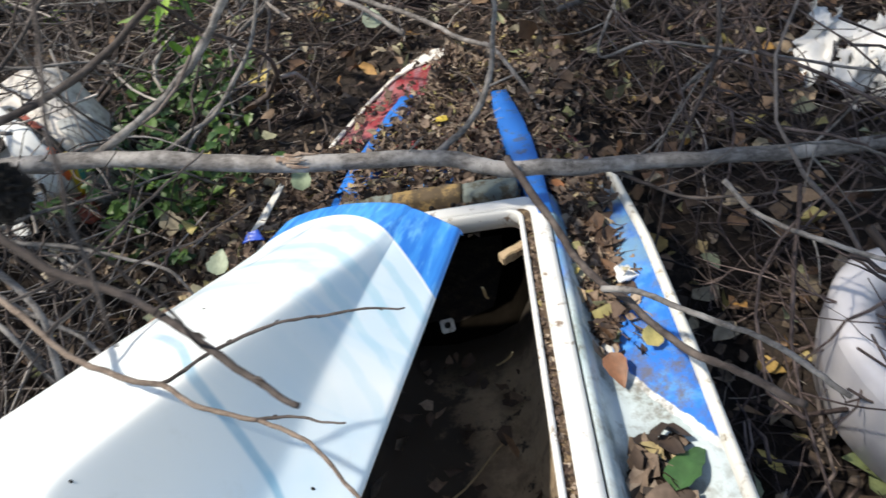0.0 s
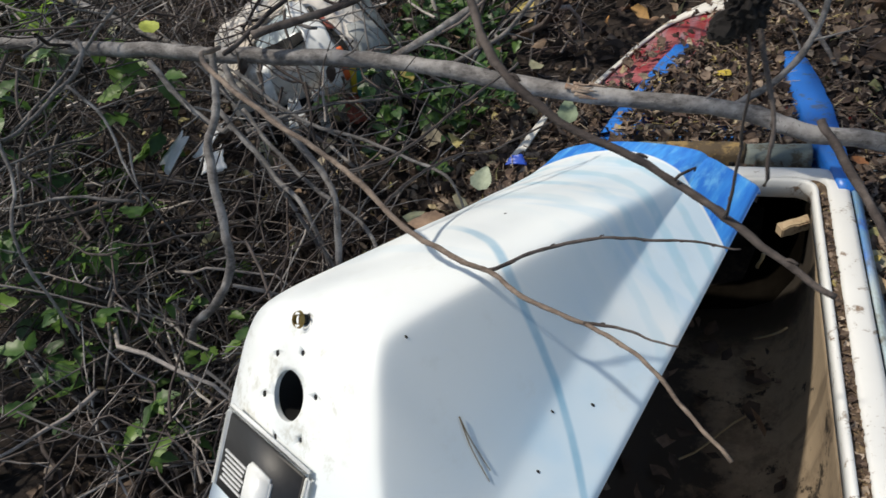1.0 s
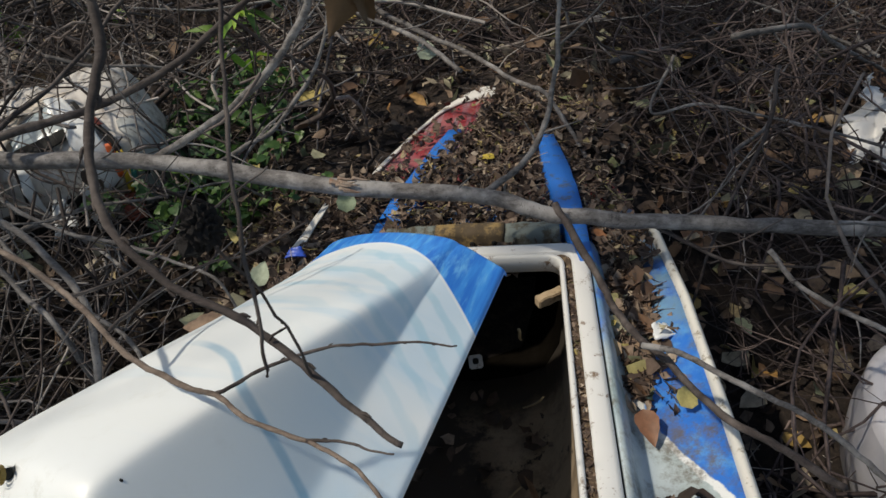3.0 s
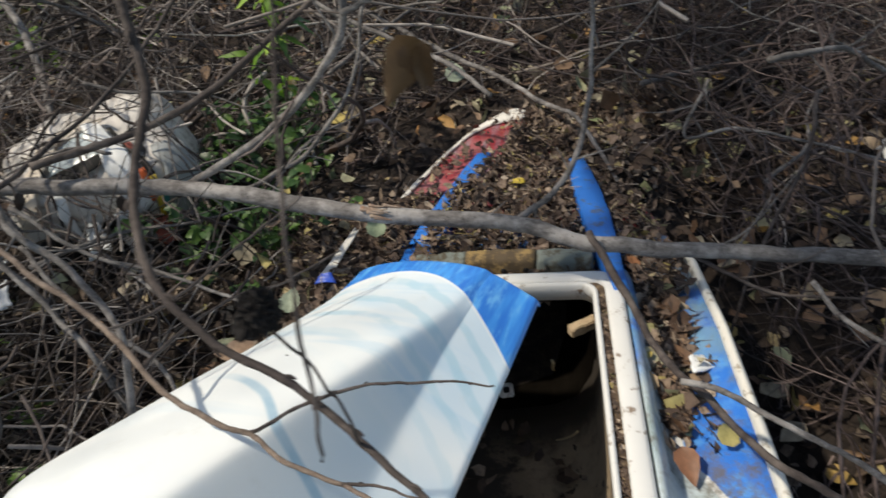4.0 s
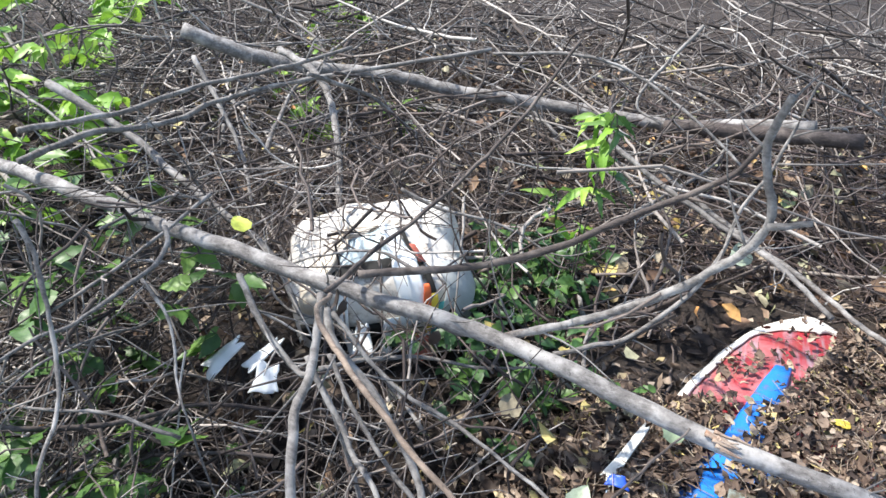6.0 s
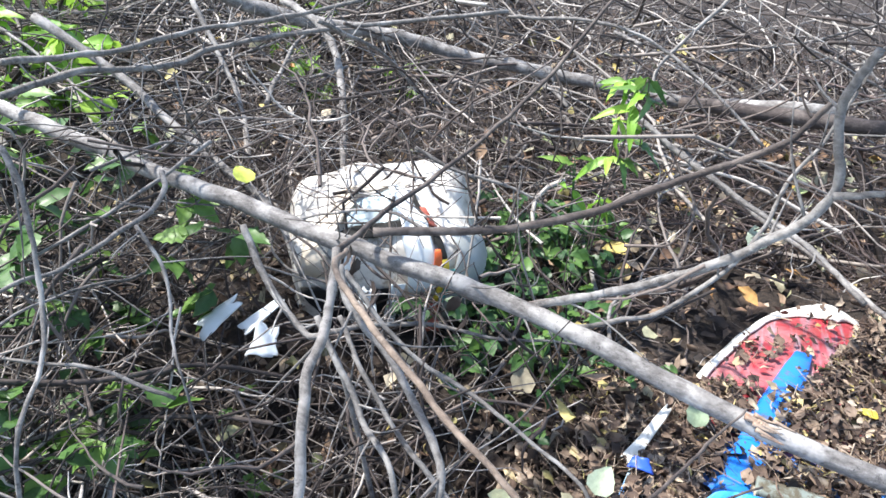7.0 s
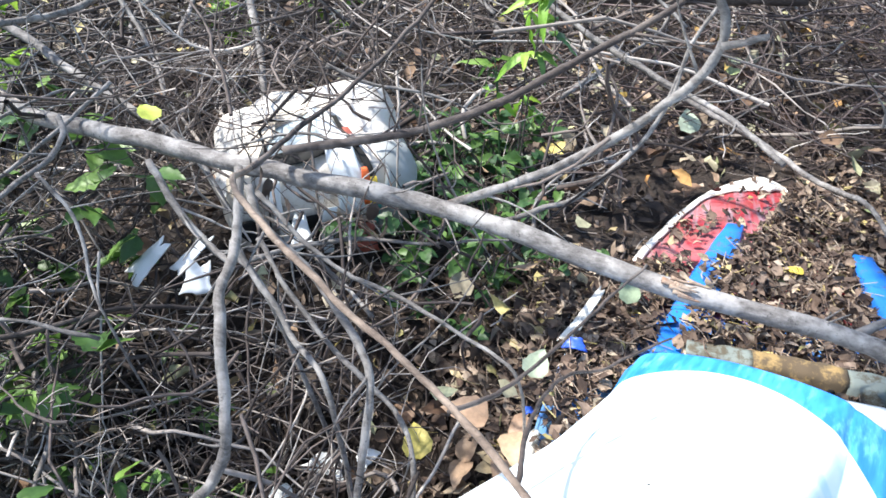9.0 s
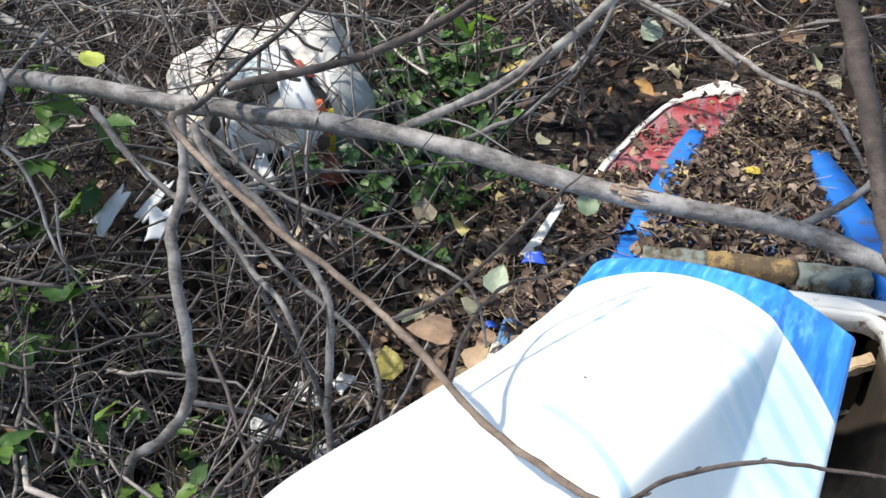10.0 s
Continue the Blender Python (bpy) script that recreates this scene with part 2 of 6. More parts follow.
def hull_mat():
    n = Nodes("weathered_deck_paint", 0.42)
    x, y, z = n.xyz()
    ax = n.math("ABSOLUTE", x)
    wear = n.noise(26, 6, 0.7)
    fine = n.math("MULTIPLY", n.math("SUBTRACT", wear, 0.5), 0.02)
    white = n.mix(n.step(n.noise(8, 5, 0.7), 0.42, 0.72), (0.52, 0.6, 0.63), (0.27, 0.34, 0.33))
    # diagonal blue band along the gunwale
    diag = n.math("ADD", n.math("ADD", ax, n.math("MULTIPLY", y, 0.57)), fine)
    band = n.math("MULTIPLY", n.math("MULTIPLY", n.step(diag, 0.098, 0.102), n.step(n.math("ADD", ax, fine), 0.292, 0.3)), n.step(y, 0.06, 0.02))
    line = n.math("MULTIPLY", n.math("MULTIPLY", n.step(diag, 0.088, 0.091), n.step(y, -0.28, -0.3)), n.math("SUBTRACT", 1.0, band))
    # blue beside the coaming, fading backwards
    inner = n.math("MULTIPLY", n.step(n.math("ADD", ax, n.math("MULTIPLY", y, -0.12)), 0.285, 0.255), n.step(n.math("ADD", y, n.math("MULTIPLY", fine, 3.0)), -0.27, -0.2))
    fore = n.math("MULTIPLY", n.step(y, -0.10, -0.02), 0.3)
    blue = n.math("MAXIMUM", n.math("MAXIMUM", band, inner), fore)
    bl = n.mix(n.step(wear, 0.45, 0.7), (0.02, 0.17, 0.62), (0.08, 0.3, 0.68))
    c = n.mix(blue, white, bl)
    c = n.mix(line, c, (0.8, 0.82, 0.82))
    red = n.step(n.math("ADD", y, fine), 0.24, 0.27)
    rd = n.mix(n.step(n.noise(7, 5, 0.7), 0.4, 0.65), (0.3, 0.02, 0.03), (0.4, 0.14, 0.15))
    c = n.mix(red, c, rd)
    streak = n.math("MULTIPLY", n.step(n.noise(7, 4, 0.6, (7, 0.7, 7)), 0.45, 0.7), n.step(ax, 0.30, 0.26))
    c = n.mix(n.math("MULTIPLY", streak, 0.5), c, (0.22, 0.36, 0.42))
    dirt = n.step(n.noise(17, 7, 0.75), 0.46, 0.64)
    heavy = n.math("ADD", 0.3, n.math("MULTIPLY", n.step(n.noise(6, 4), 0.42, 0.58), 0.55))
    c = n.mix(n.math("MULTIPLY", dirt, n.math("MULTIPLY", heavy, n.math("SUBTRACT", 1.0, n.math("MULTIPLY", red, 0.6)))), c, (0.12, 0.1, 0.07))
    teal = n.math("MULTIPLY", n.math("MULTIPLY", n.step(y, -0.26, -0.12), n.step(y, 0.12, 0.05)), n.step(n.noise(12, 5, 0.7), 0.4, 0.6))
    c = n.mix(n.math("MULTIPLY", teal, 0.6), c, (0.2, 0.33, 0.34))
    n.rough(n.math("ADD", 0.35, n.math("MULTIPLY", dirt, 0.4)))
    n.bump(wear, 0.25, 0.002)
    return n.color(c)


HULL = hull_mat()


def chipped(name, base, under, lo, hi, scale=35, rough=0.5):
    n = Nodes(name, rough)
    f = n.step(n.noise(scale, 6, 0.75), lo, hi)
    n.bump(f, 0.3, 0.001)
    tone = n.mix(n.noise(6, 4), base, tuple(v * 0.82 for v in base))
    return n.color(n.mix(f, tone, under))


RIM = chipped("dirty_white_rim", (0.8, 0.8, 0.78), (0.22, 0.15, 0.1), 0.57, 0.66)
CAP_WHITE = chipped("weathered_white_border", (0.8, 0.78, 0.73), (0.34, 0.28, 0.22), 0.6, 0.75, 30)
GUNWALE = chipped("worn_white_gunwale", (0.76, 0.74, 0.68), (0.25, 0.2, 0.13), 0.54, 0.68, 45)
GASKET = chipped("rotten_gasket", (0.09, 0.06, 0.04), (0.24, 0.17, 0.1), 0.5, 0.6, 60, 0.95)


def inside_mat():
    n = Nodes("stained_shaded_fibreglass", 0.75)
    x, y, z = n.xyz()
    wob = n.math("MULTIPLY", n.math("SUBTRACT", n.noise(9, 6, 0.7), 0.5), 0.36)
    # black bilge muck in the middle; muck and painted shade towards the front
    muck_and_shade = n.math("MAXIMUM", n.step(n.math("ADD", n.math("ADD", x, wob), n.math("MULTIPLY", y, 0.16)), 0.0, -0.06), n.step(n.math("ADD", y, n.math("MULTIPLY", wob, 0.4)), -0.2, -0.09))
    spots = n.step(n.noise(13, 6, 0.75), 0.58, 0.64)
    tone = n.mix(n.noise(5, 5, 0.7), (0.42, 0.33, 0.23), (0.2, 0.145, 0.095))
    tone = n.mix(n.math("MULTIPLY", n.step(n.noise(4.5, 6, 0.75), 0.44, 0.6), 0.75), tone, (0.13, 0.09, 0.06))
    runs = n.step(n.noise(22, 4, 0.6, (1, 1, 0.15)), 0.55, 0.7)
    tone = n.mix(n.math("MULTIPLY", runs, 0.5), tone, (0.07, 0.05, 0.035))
    c = n.mix(n.math("MAXIMUM", muck_and_shade, spots), tone, (0.032, 0.024, 0.017))
    n.bump(n.noise(30, 5, 0.7), 0.5, 0.003)
    return n.color(c)


INSIDE = inside_mat()
BLUE_RIDGE = chipped("blue_gelcoat", (0.015, 0.19, 0.68), (0.09, 0.12, 0.2), 0.53, 0.65, 26, 0.35)
WEATHERED = chipped("weathered_bracket", (0.10, 0.07, 0.04), (0.3, 0.2, 0.08), 0.46, 0.62, 22, 0.85)
GREYBLUE = chipped("grey_paint", (0.2, 0.23, 0.21), (0.09, 0.075, 0.05), 0.45, 0.6, 30, 0.85)
BLACK = plain("black_label", (0.018, 0.018, 0.02), 0.5, 0, 0.3)
PANEL_WHITE = plain("white_gelcoat", (0.8, 0.82, 0.82), 0.35, 0, 0.08, 12)
INK = plain("white_print", (0.7, 0.7, 0.7), 0.6, 0, 0.1)
BRASS = plain("tarnished_brass", (0.35, 0.24, 0.08), 0.45, 0.8, 0.4, 120)
DARK = plain("dark_void", (0.01, 0.01, 0.01), 0.9, 0, 0.2)
# matte black that stands in for the shade under the fore deck
SHADE_BLACK = plain("shade_black", (0.006, 0.005, 0.004), 1.0, 0, 0.3)
SHADE_BLACK.node_tree.nodes["Principled BSDF"].inputs["Specular IOR Level"].default_value = 0.0
CRUSHED = chipped("dirty_white_plastic", (0.74, 0.7, 0.65), (0.26, 0.21, 0.17), 0.5, 0.68, 17, 0.5)
CREAM = chipped("stained_cream_plastic", (0.68, 0.6, 0.5), (0.3, 0.22, 0.15), 0.52, 0.7, 16, 0.6)
GREYPANE = plain("grey_film", (0.36, 0.43, 0.46), 0.25, 0, 0.2, 8)
GREYPLASTIC = plain("grey_plastic", (0.36, 0.38, 0.38), 0.4, 0, 0.25, 10)
ORANGE = plain("orange_print", (0.7, 0.13, 0.03), 0.5, 0, 0.15)
YELLOW = plain("yellow_print", (0.7, 0.5, 0.05), 0.5, 0, 0.15)
TEAL = plain("teal_print", (0.06, 0.3, 0.28), 0.5, 0, 0.15)
REDSCRAP = plain("faded_red_plastic", (0.36, 0.09, 0.06), 0.6, 0, 0.3)
TUB = plain("translucent_grey_plastic", (0.74, 0.72, 0.75), 0.2, 0, 0.12, 6)
BAG = plain("white_bag", (0.8, 0.79, 0.77), 0.4, 0, 0.12, 10)
BLUESCRAP = plain("blue_plastic", (0.03, 0.1, 0.55), 0.4, 0, 0.25)


# ---- mesh helpers ----
def part(name, bm, material, parent=None, label="", smooth=True):
    me = bpy.data.meshes.new(name)
    bm.to_mesh(me)
    bm.free()
    me.materials.append(material)
    if smooth:
        me.polygons.foreach_set("use_smooth", [True] * len(me.polygons))
    ob = new(name, me)
    ob.parent = parent
    if label:
        ob["label"] = label
    return ob


def empty(name, m, label, category, group=""):
    ob = new(name)
    ob.empty_display_size = 0.05
    ob.matrix_world = m
    return tagged(ob, label, category, group)


def smooth_line(pts, per=5):
    """Points of a curve through pts."""
    p = [Vector(q) for q in pts]
    p = [p[0] * 2 - p[1]] + p + [p[-1] * 2 - p[-2]]
    out = []
    for i in range(1, len(p) - 2):
        a, b, c, d = p[i - 1:i + 3]
        for k in range(per):
            u = k / per
            out.append(0.5 * ((2 * b) + (c - a) * u + (2 * a - 5 * b + 4 * c - d) * u * u + (3 * b - a - 3 * c + d) * u ** 3))
    out.append(p[-2])
    return out


def tube(bm, pts, r0, r1, sides=8, knots=0.0, rng=None):
    """A tapered tube along pts; knots: swellings."""
    n = len(pts)
    up = Vector((0.13, 0.31, 0.94))
    rings = []
    for i, p in enumerate(pts):
        d = (pts[min(i + 1, n - 1)] - pts[max(i - 1, 0)]).normalized()
        s = d.cross(up)
        s = (s if s.length > 0.05 else d.cross(Vector((1, 0, 0)))).normalized()
        u = s.cross(d)
        r = r0 + (r1 - r0) * i / (n - 1)
        if knots and rng:
            r *= 1 + rng.uniform(-0.4, 1) * knots
        rings.append([bm.verts.new(p + (s * math.cos(a) + u * math.sin(a)) * r)
                      for a in (2 * math.pi * k / sides for k in range(sides))])
    for a, b in zip(rings, rings[1:]):
        for k in range(sides):
            bm.faces.new((a[k], a[(k + 1) % sides], b[(k + 1) % sides], b[k]))
    bm.faces.new(rings[0][::-1])
    bm.faces.new(rings[-1])


def box(bm, cx, cy, cz, sx, sy, sz, bevel=0.0, m=None):
    g = bmesh.ops.create_cube(bm, size=1)["verts"]
    bmesh.ops.scale(bm, vec=(sx, sy, sz), verts=g)
    bmesh.ops.translate(bm, vec=(cx, cy, cz), verts=g)
    if bevel:
        es = list({e for v in g for e in v.link_edges})
        g = list({v for f in bmesh.ops.bevel(bm, geom=es, offset=bevel, segments=2, affect="EDGES")["faces"] for v in f.verts})
    if m:
        bmesh.ops.transform(bm, matrix=m, verts=g)


def loft(bm, rows, close=False):
    """Faces between rows of points of equal count."""
    grid = [[bm.verts.new(p) for p in row] for row in rows]
    for a, b in zip(grid, grid[1:]):
        k = len(a)
        for i in range(k if close else k - 1):
            bm.faces.new((a[i], a[(i + 1) % k], b[(i + 1) % k], b[i]))
    return grid


def lerp_table(x, table):
    xs = [r[0] for r in table]
    if x <= xs[0]:
        return table[0][1]
    for (a, va), (b, vb) in zip(table, table[1:]):
        if x <= b:
            u = (x - a) / (b - a)
            u = u * u * (3 - 2 * u) * 0.35 + u * 0.65
            return va + (vb - va) * u
    return table[-1][1]


def thicken(bm, t):
    bmesh.ops.recalc_face_normals(bm, faces=bm.faces)
    bmesh.ops.solidify(bm, geom=list(bm.faces), thickness=t)


# ---- ground ----
def bump2(x, y, cx, cy, sx, sy):
    return math.exp(-((x - cx) / sx) ** 2 - ((y - cy) / sy) ** 2)


def brush_depth(x, y):
    """How far the brushwood's bed lies over the ground."""
    return 0.17 * max(min(1.0, max(0.0, (y - 1.1) / 0.35)), min(1.0, max(0.0, (-1.3 - x) / 0.3)) * min(1.0, max(0.0, (y + 1.2) / 0.4)))


def ground_z(x, y):
    z = 0.33 + 0.05 * max(0.0, y - 0.9) - 0.05 * max(0.0, -y - 1.5)
    z = min(z, 0.9)
    z -= 0.22 * bump2(x, y, -0.62, -0.42, 0.38, 0.42) + 0.2 * bump2(x, y, -1.0, -0.28, 0.42, 0.4)
    z -= 0.14 * bump2(x, y, 0.62, -0.25, 0.3, 0.7)
    z -= 0.25 * bump2(x, y, 0.05, -0.55, 0.42, 0.75)
    z += 0.155 * bump2(x, y, -0.38, 0.10, 0.20, 0.32)
    z += 0.155 * bump2(x, y, 0.30, 0.58, 0.15, 0.28) + 0.08 * bump2(x, y, 0.16, 1.02, 0.2, 0.16)
    z += 0.11 * noise.noise((x * 1.7, y * 1.7, 7.4)) * min(1.0, max(0.0, (y - 0.95) / 0.6))
    z += 0.03 * noise.noise((x * 2.3, y * 2.3, 0.4)) + 0.012 * noise.noise((x * 11, y * 11, 2.0))
    return z - brush_depth(x, y)


def brush_z(x, y):
    return ground_z(x, y) + brush_depth(x, y)


def grid_axis(lo, hi, fine_lo, fine_hi, fine, coarse):
    a = list(np.arange(fine_lo, fine_hi + 1e-6, fine))
    step, v = coarse * 0.3, fine_hi
    while v < hi:
        v += step
        a.append(min(v, hi))
        step *= 1.5
    step, v = coarse * 0.3, fine_lo
    while v > lo:
        v -= step
        a.insert(0, max(v, lo))
        step *= 1.5
    return a


bm = bmesh.new()
gx, gy = grid_axis(-300, 300, -3.6, 2.4, 0.04, 0.3), grid_axis(-300, 300, -1.8, 4.2, 0.04, 0.3)
loft(bm, [[(x, y, ground_z(x, y)) for x in gx] for y in gy])
tagged(part("ground", bm, SOIL), "dark leaf mould of a woodland floor under brushwood", "ground", kind="structure")

# ---- derelict personal watercraft ----
HULL_M = Matrix.Translation((0.03, 0, 0.490)) @ Matrix((Vector((0.9986, 0.03, 0.0506)).normalized(),
                                                        Vector((-0.03, 0.996, -0.0866)).normalized(),
                                                        Vector((-0.053, 0.085, 0.995)).normalized())).transposed().to_4x4()
HULL_M = Matrix.LocRotScale(HULL_M.translation, HULL_M.to_quaternion(), None)
hull = empty("watercraft_hull", HULL_M, "derelict white, blue and red watercraft hull full of dead leaves", "watercraft")

HALF = [(-1.25, 0.36), (-0.9, 0.4), (-0.4, 0.402), (-0.1, 0.398), (0.1, 0.382), (0.3, 0.35), (0.5, 0.288), (0.7, 0.22), (0.82, 0.168), (0.88, 0.139), (0.912, 0.115), (0.934, 0.09), (0.95, 0.062), (0.957, 0.04), (0.96, 0.012)]


def half(y):
    return lerp_table(y, HALF)


YS = [-1.25 + i * 0.05 for i in range(38)] + [0.64, 0.68, 0.72, 0.76, 0.8, 0.83, 0.855, 0.88, 0.9, 0.915, 0.927, 0.936, 0.944, 0.95, 0.954, 0.957, 0.96]


def deck_z(x, y):
    """Height of the deck over the rim's plane."""
    w = half(y)
    f = min(1.0, abs(x) / max(w, 1e-3))
    side = -0.055 + 0.03 * f ** 4
    nose = -0.035 * f ** 2 - 0.02
    u = min(1, max(0, (y - 0.0) / 0.25))
    return side + (nose - side) * u


# outer shell and gunwale
for sgn in (1, -1):
    bm = bmesh.new()
    loft(bm, [[(sgn * (half(y) + dx), y + dy * (y > 0.75), dz) for dx, dy, dz in
               ((0.006, 0.004, -0.03 - 0.034 * min(1, max(0, (y - 0.05) / 0.2))), (0.006, 0.004, -0.075), (0.0, 0, -0.10), (-0.05 * min(1, half(y) / 0.2), -0.02, -0.26), (-0.15 * min(1, half(y) / 0.3), -0.05, -0.34), (-half(y), -0.1, -0.36))]
              for y in YS])
    thicken(bm, 0.006)
    part("hull_side", bm, HULL, hull)
    bm = bmesh.new()
    prof = ((-0.008, -0.034), (-0.006, -0.02), (-0.001, -0.014), (0.005, -0.015), (0.010, -0.022), (0.011, -0.04), (0.006, -0.046), (-0.004, -0.042))
    slim = [1.0 if y < 0.2 else max(0.4, 1 - (y - 0.2) * 2.2) for y in YS]
    keep = [(y, k) for y, k in zip(YS, slim) if (sgn > 0 and y < 0.2) or (sgn < 0 and y < -0.1)]
    loft(bm, [[(sgn * max(0, half(y) + dx * k), y, dz) for dx, dz in prof] for y, k in keep], True)
    part("gunwale", bm, GUNWALE, hull, "worn white gunwale strip")

# side decks and fore deck
for sgn in (1, -1):
    bm = bmesh.new()
    rows = []
    for y in [v for v in YS if v <= 0.06]:
        w = half(y)
        rows.append([(sgn * x, y, z) for x, z in
                     ((0.238, 0.004), (0.246, -0.004), (0.254, -0.022), (0.262, -0.046), (0.276, -0.060), (0.30, -0.064), (0.33, -0.058), (w - 0.02, -0.04), (w, -0.03))])
    loft(bm, rows)
    thicken(bm, 0.005)
    part("side_deck", bm, HULL, hull)
bm = bmesh.new()
rows = []
for y in [v for v in YS if v >= 0.04]:
    rows.append([(half(y) * k / 12, y, deck_z(half(y) * k / 12, y)) for k in range(-12, 13)])
loft(bm, rows)
thicken(bm, 0.005)
part("fore_deck", bm, HULL, hull, "red fore deck buried in leaves")

# white painted border of the bow with a broad cap at the tip; the other side lies buried
edge_ys = [0.46 + 0.02 * i for i in range(20)] + [0.855, 0.87, 0.885, 0.9, 0.912, 0.923, 0.932, 0.94, 0.946, 0.951, 0.955, 0.958, 0.96]
outline = [Vector((-half(y), y)) for y in edge_ys] + [Vector((half(y), y)) for y in edge_ys[::-1] if half(y) < 0.115]
for _ in range(3):
    outline = [outline[0]] + [(a + b * 2 + c) / 4 for a, b, c in zip(outline, outline[1:], outline[2:])] + [outline[-1]]
bm = bmesh.new()
rows = []
for i, p in enumerate(outline):
    d = (outline[min(i + 1, len(outline) - 1)] - outline[max(i - 1, 0)]).normalized()
    inward = Vector((d.y, -d.x))
    t = min(1.0, max(0.0, (p.y - 0.8) / 0.13)) if p.x < 0 else 1.0 - 0.45 * min(1.0, max(0.0, (p.x - 0.03) / 0.07))
    wide = (0.019 + 0.068 * t * t) * (1 + 0.12 * noise.noise((p.x * 40, p.y * 40, 1)))
    row = [(p.x - inward.x * 0.007, p.y - inward.y * 0.007, deck_z(p.x, p.y) - 0.024), (p.x - inward.x * 0.006, p.y - inward.y * 0.006, deck_z(p.x, p.y) + 0.002)]
    for q in (0.08, 0.3, 0.55, 0.8, 1.0):
        k = p + inward * wide * q
        row.append((k.x, k.y, deck_z(k.x, min(k.y, 0.955)) + 0.010 + 0.006 * math.sin(q * math.pi) * t - 0.005 * (q == 1.0)))
    rows.append(row)
loft(bm, rows)
thicken(bm, 0.003)
part("bow_border", bm, CAP_WHITE, hull, "white border of the bow with a broad cap")

# raised blue ridges each side of the steering-pole bed
for sgn in (1, -1):
    bm = bmesh.new()
    rows = []
    span = 0.57 if sgn > 0 else 0.66
    ys = [-0.02 + span * i / 20 for i in range(21)]
    for y in ys:
        u = (y + 0.02) / span
        if sgn > 0:
            cx, wid, top = 0.232 - 0.056 * u, 0.016 + 0.021 * math.sin(math.pi * min(1, u * 0.84)) ** 1.2, 0.014 * (1 - u ** 3) + 0.002 + 0.005 * noise.noise((y * 17, 5, 0))
        else:
            cx = 0.234 - 0.243 * max(0.0, y)
            wid = 0.032 + 0.016 * math.sin(u * 3.1) - 0.01 * u
            top = deck_z(cx, y) + 0.024 - 0.006 * u + 0.006 * noise.noise((y * 14, 2, 0))
        b = deck_z(cx, y) - 0.006
        rows.append([(sgn * (cx + dx * wid), y, b + (top - b) * dz) for dx, dz in ((-1, 0), (-0.93, 0.8), (-0.8, 1), (0.72 + 0.1 * noise.noise((y * 30, sgn, 0)), 0.97), (0.86 + 0.1 * noise.noise((y * 30, sgn, 0)), 0.75), (1, 0))])
    g = loft(bm, rows)
    bm.faces.new([v for v in g[-1]])
    bm.faces.new([v for v in g[0]][::-1])
    bmesh.ops.recalc_face_normals(bm, faces=bm.faces)
    part("ridge", bm, BLUE_RIDGE, hull, "raised blue ridge")


# coaming, gasket and inner lip round the opening
def ring(half_x, back, front, corner):
    pts = [(half_x, back + (front - corner - back) * i / 14) for i in range(15)]
    pts += [(half_x - corner + corner * math.cos(a), front - corner + corner * math.sin(a)) for a in (math.pi / 2 * i / 6 for i in range(1, 7))]
    pts += [(-x, y) for x, y in pts[::-1]]
    return pts


def ring_tube(name, half_x, front, corner, prof, material, label=""):
    bm = bmesh.new()
    path = ring(half_x, -1.15, front, corner)
    rows = []
    for i, (x, y) in enumerate(path):
        a, b = path[max(i - 1, 0)], path[min(i + 1, len(path) - 1)]
        d = Vector((b[0] - a[0], b[1] - a[1])).normalized()
        o = Vector((d.y, -d.x))
        j = 0.0015 * noise.noise((x * 30, y * 30, half_x * 9))
        rows.append([(x + o.x * dx, y + o.y * dx, dz + j) for dx, dz in prof])
    loft(bm, rows, True)
    bmesh.ops.recalc_face_normals(bm, faces=bm.faces)
    return part(name, bm, material, hull, label)


ring_tube("inner_lip", 0.184, 0.008, 0.028, ((-0.004, -0.03), (-0.005, 0.004), (-0.002, 0.008), (0.003, 0.008), (0.005, 0.004), (0.004, -0.03)), RIM, "thin white inner lip")
ring_tube("gasket", 0.198, 0.022, 0.034, ((-0.010, -0.02), (-0.009, -0.003), (0, 0.001), (0.009, -0.002), (0.010, -0.02)), GASKET, "crumbling brown gasket in its channel")
ring_tube("coaming", 0.223, 0.036, 0.04, ((-0.021, -0.02), (-0.020, 0.006), (-0.015, 0.009), (0.004, 0.0095), (0.012, 0.0065), (0.016, -0.02)), RIM, "white coaming with brown stains")

# engine bay: an open tub that runs on as a tunnel under the fore deck
BAY = ((-0.184, -0.02), (-0.188, -0.07), (-0.19, -0.14), (-0.184, -0.21), (-0.16, -0.265), (-0.11, -0.295), (0.0, -0.31),
       (0.10, -0.297), (0.15, -0.262), (0.18, -0.20), (0.188, -0.14), (0.188, -0.07), (0.184, -0.02))


def bay_row(y, k, top):
    return [(x * k, y, (z if z < top else top) + 0.008 * noise.noise((x * 14, y * 11, z * 14)) * (z < -0.05)) for x, z in BAY]


# the tunnel's colour is black to carry the shade inside it
for name, lo, hi, mat, label in (("engine_bay", 0, 21, INSIDE, "empty engine bay stained with black oil, front darkened for shade"), ("bay_tunnel", 20, 26, SHADE_BLACK, "tunnel under the fore deck, painted black for shade")):
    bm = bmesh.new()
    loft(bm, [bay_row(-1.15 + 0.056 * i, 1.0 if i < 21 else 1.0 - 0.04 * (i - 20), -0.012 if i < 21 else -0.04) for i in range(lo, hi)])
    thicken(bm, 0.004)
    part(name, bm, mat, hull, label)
# black sheet that paints in the shade below the fore deck
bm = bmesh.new()
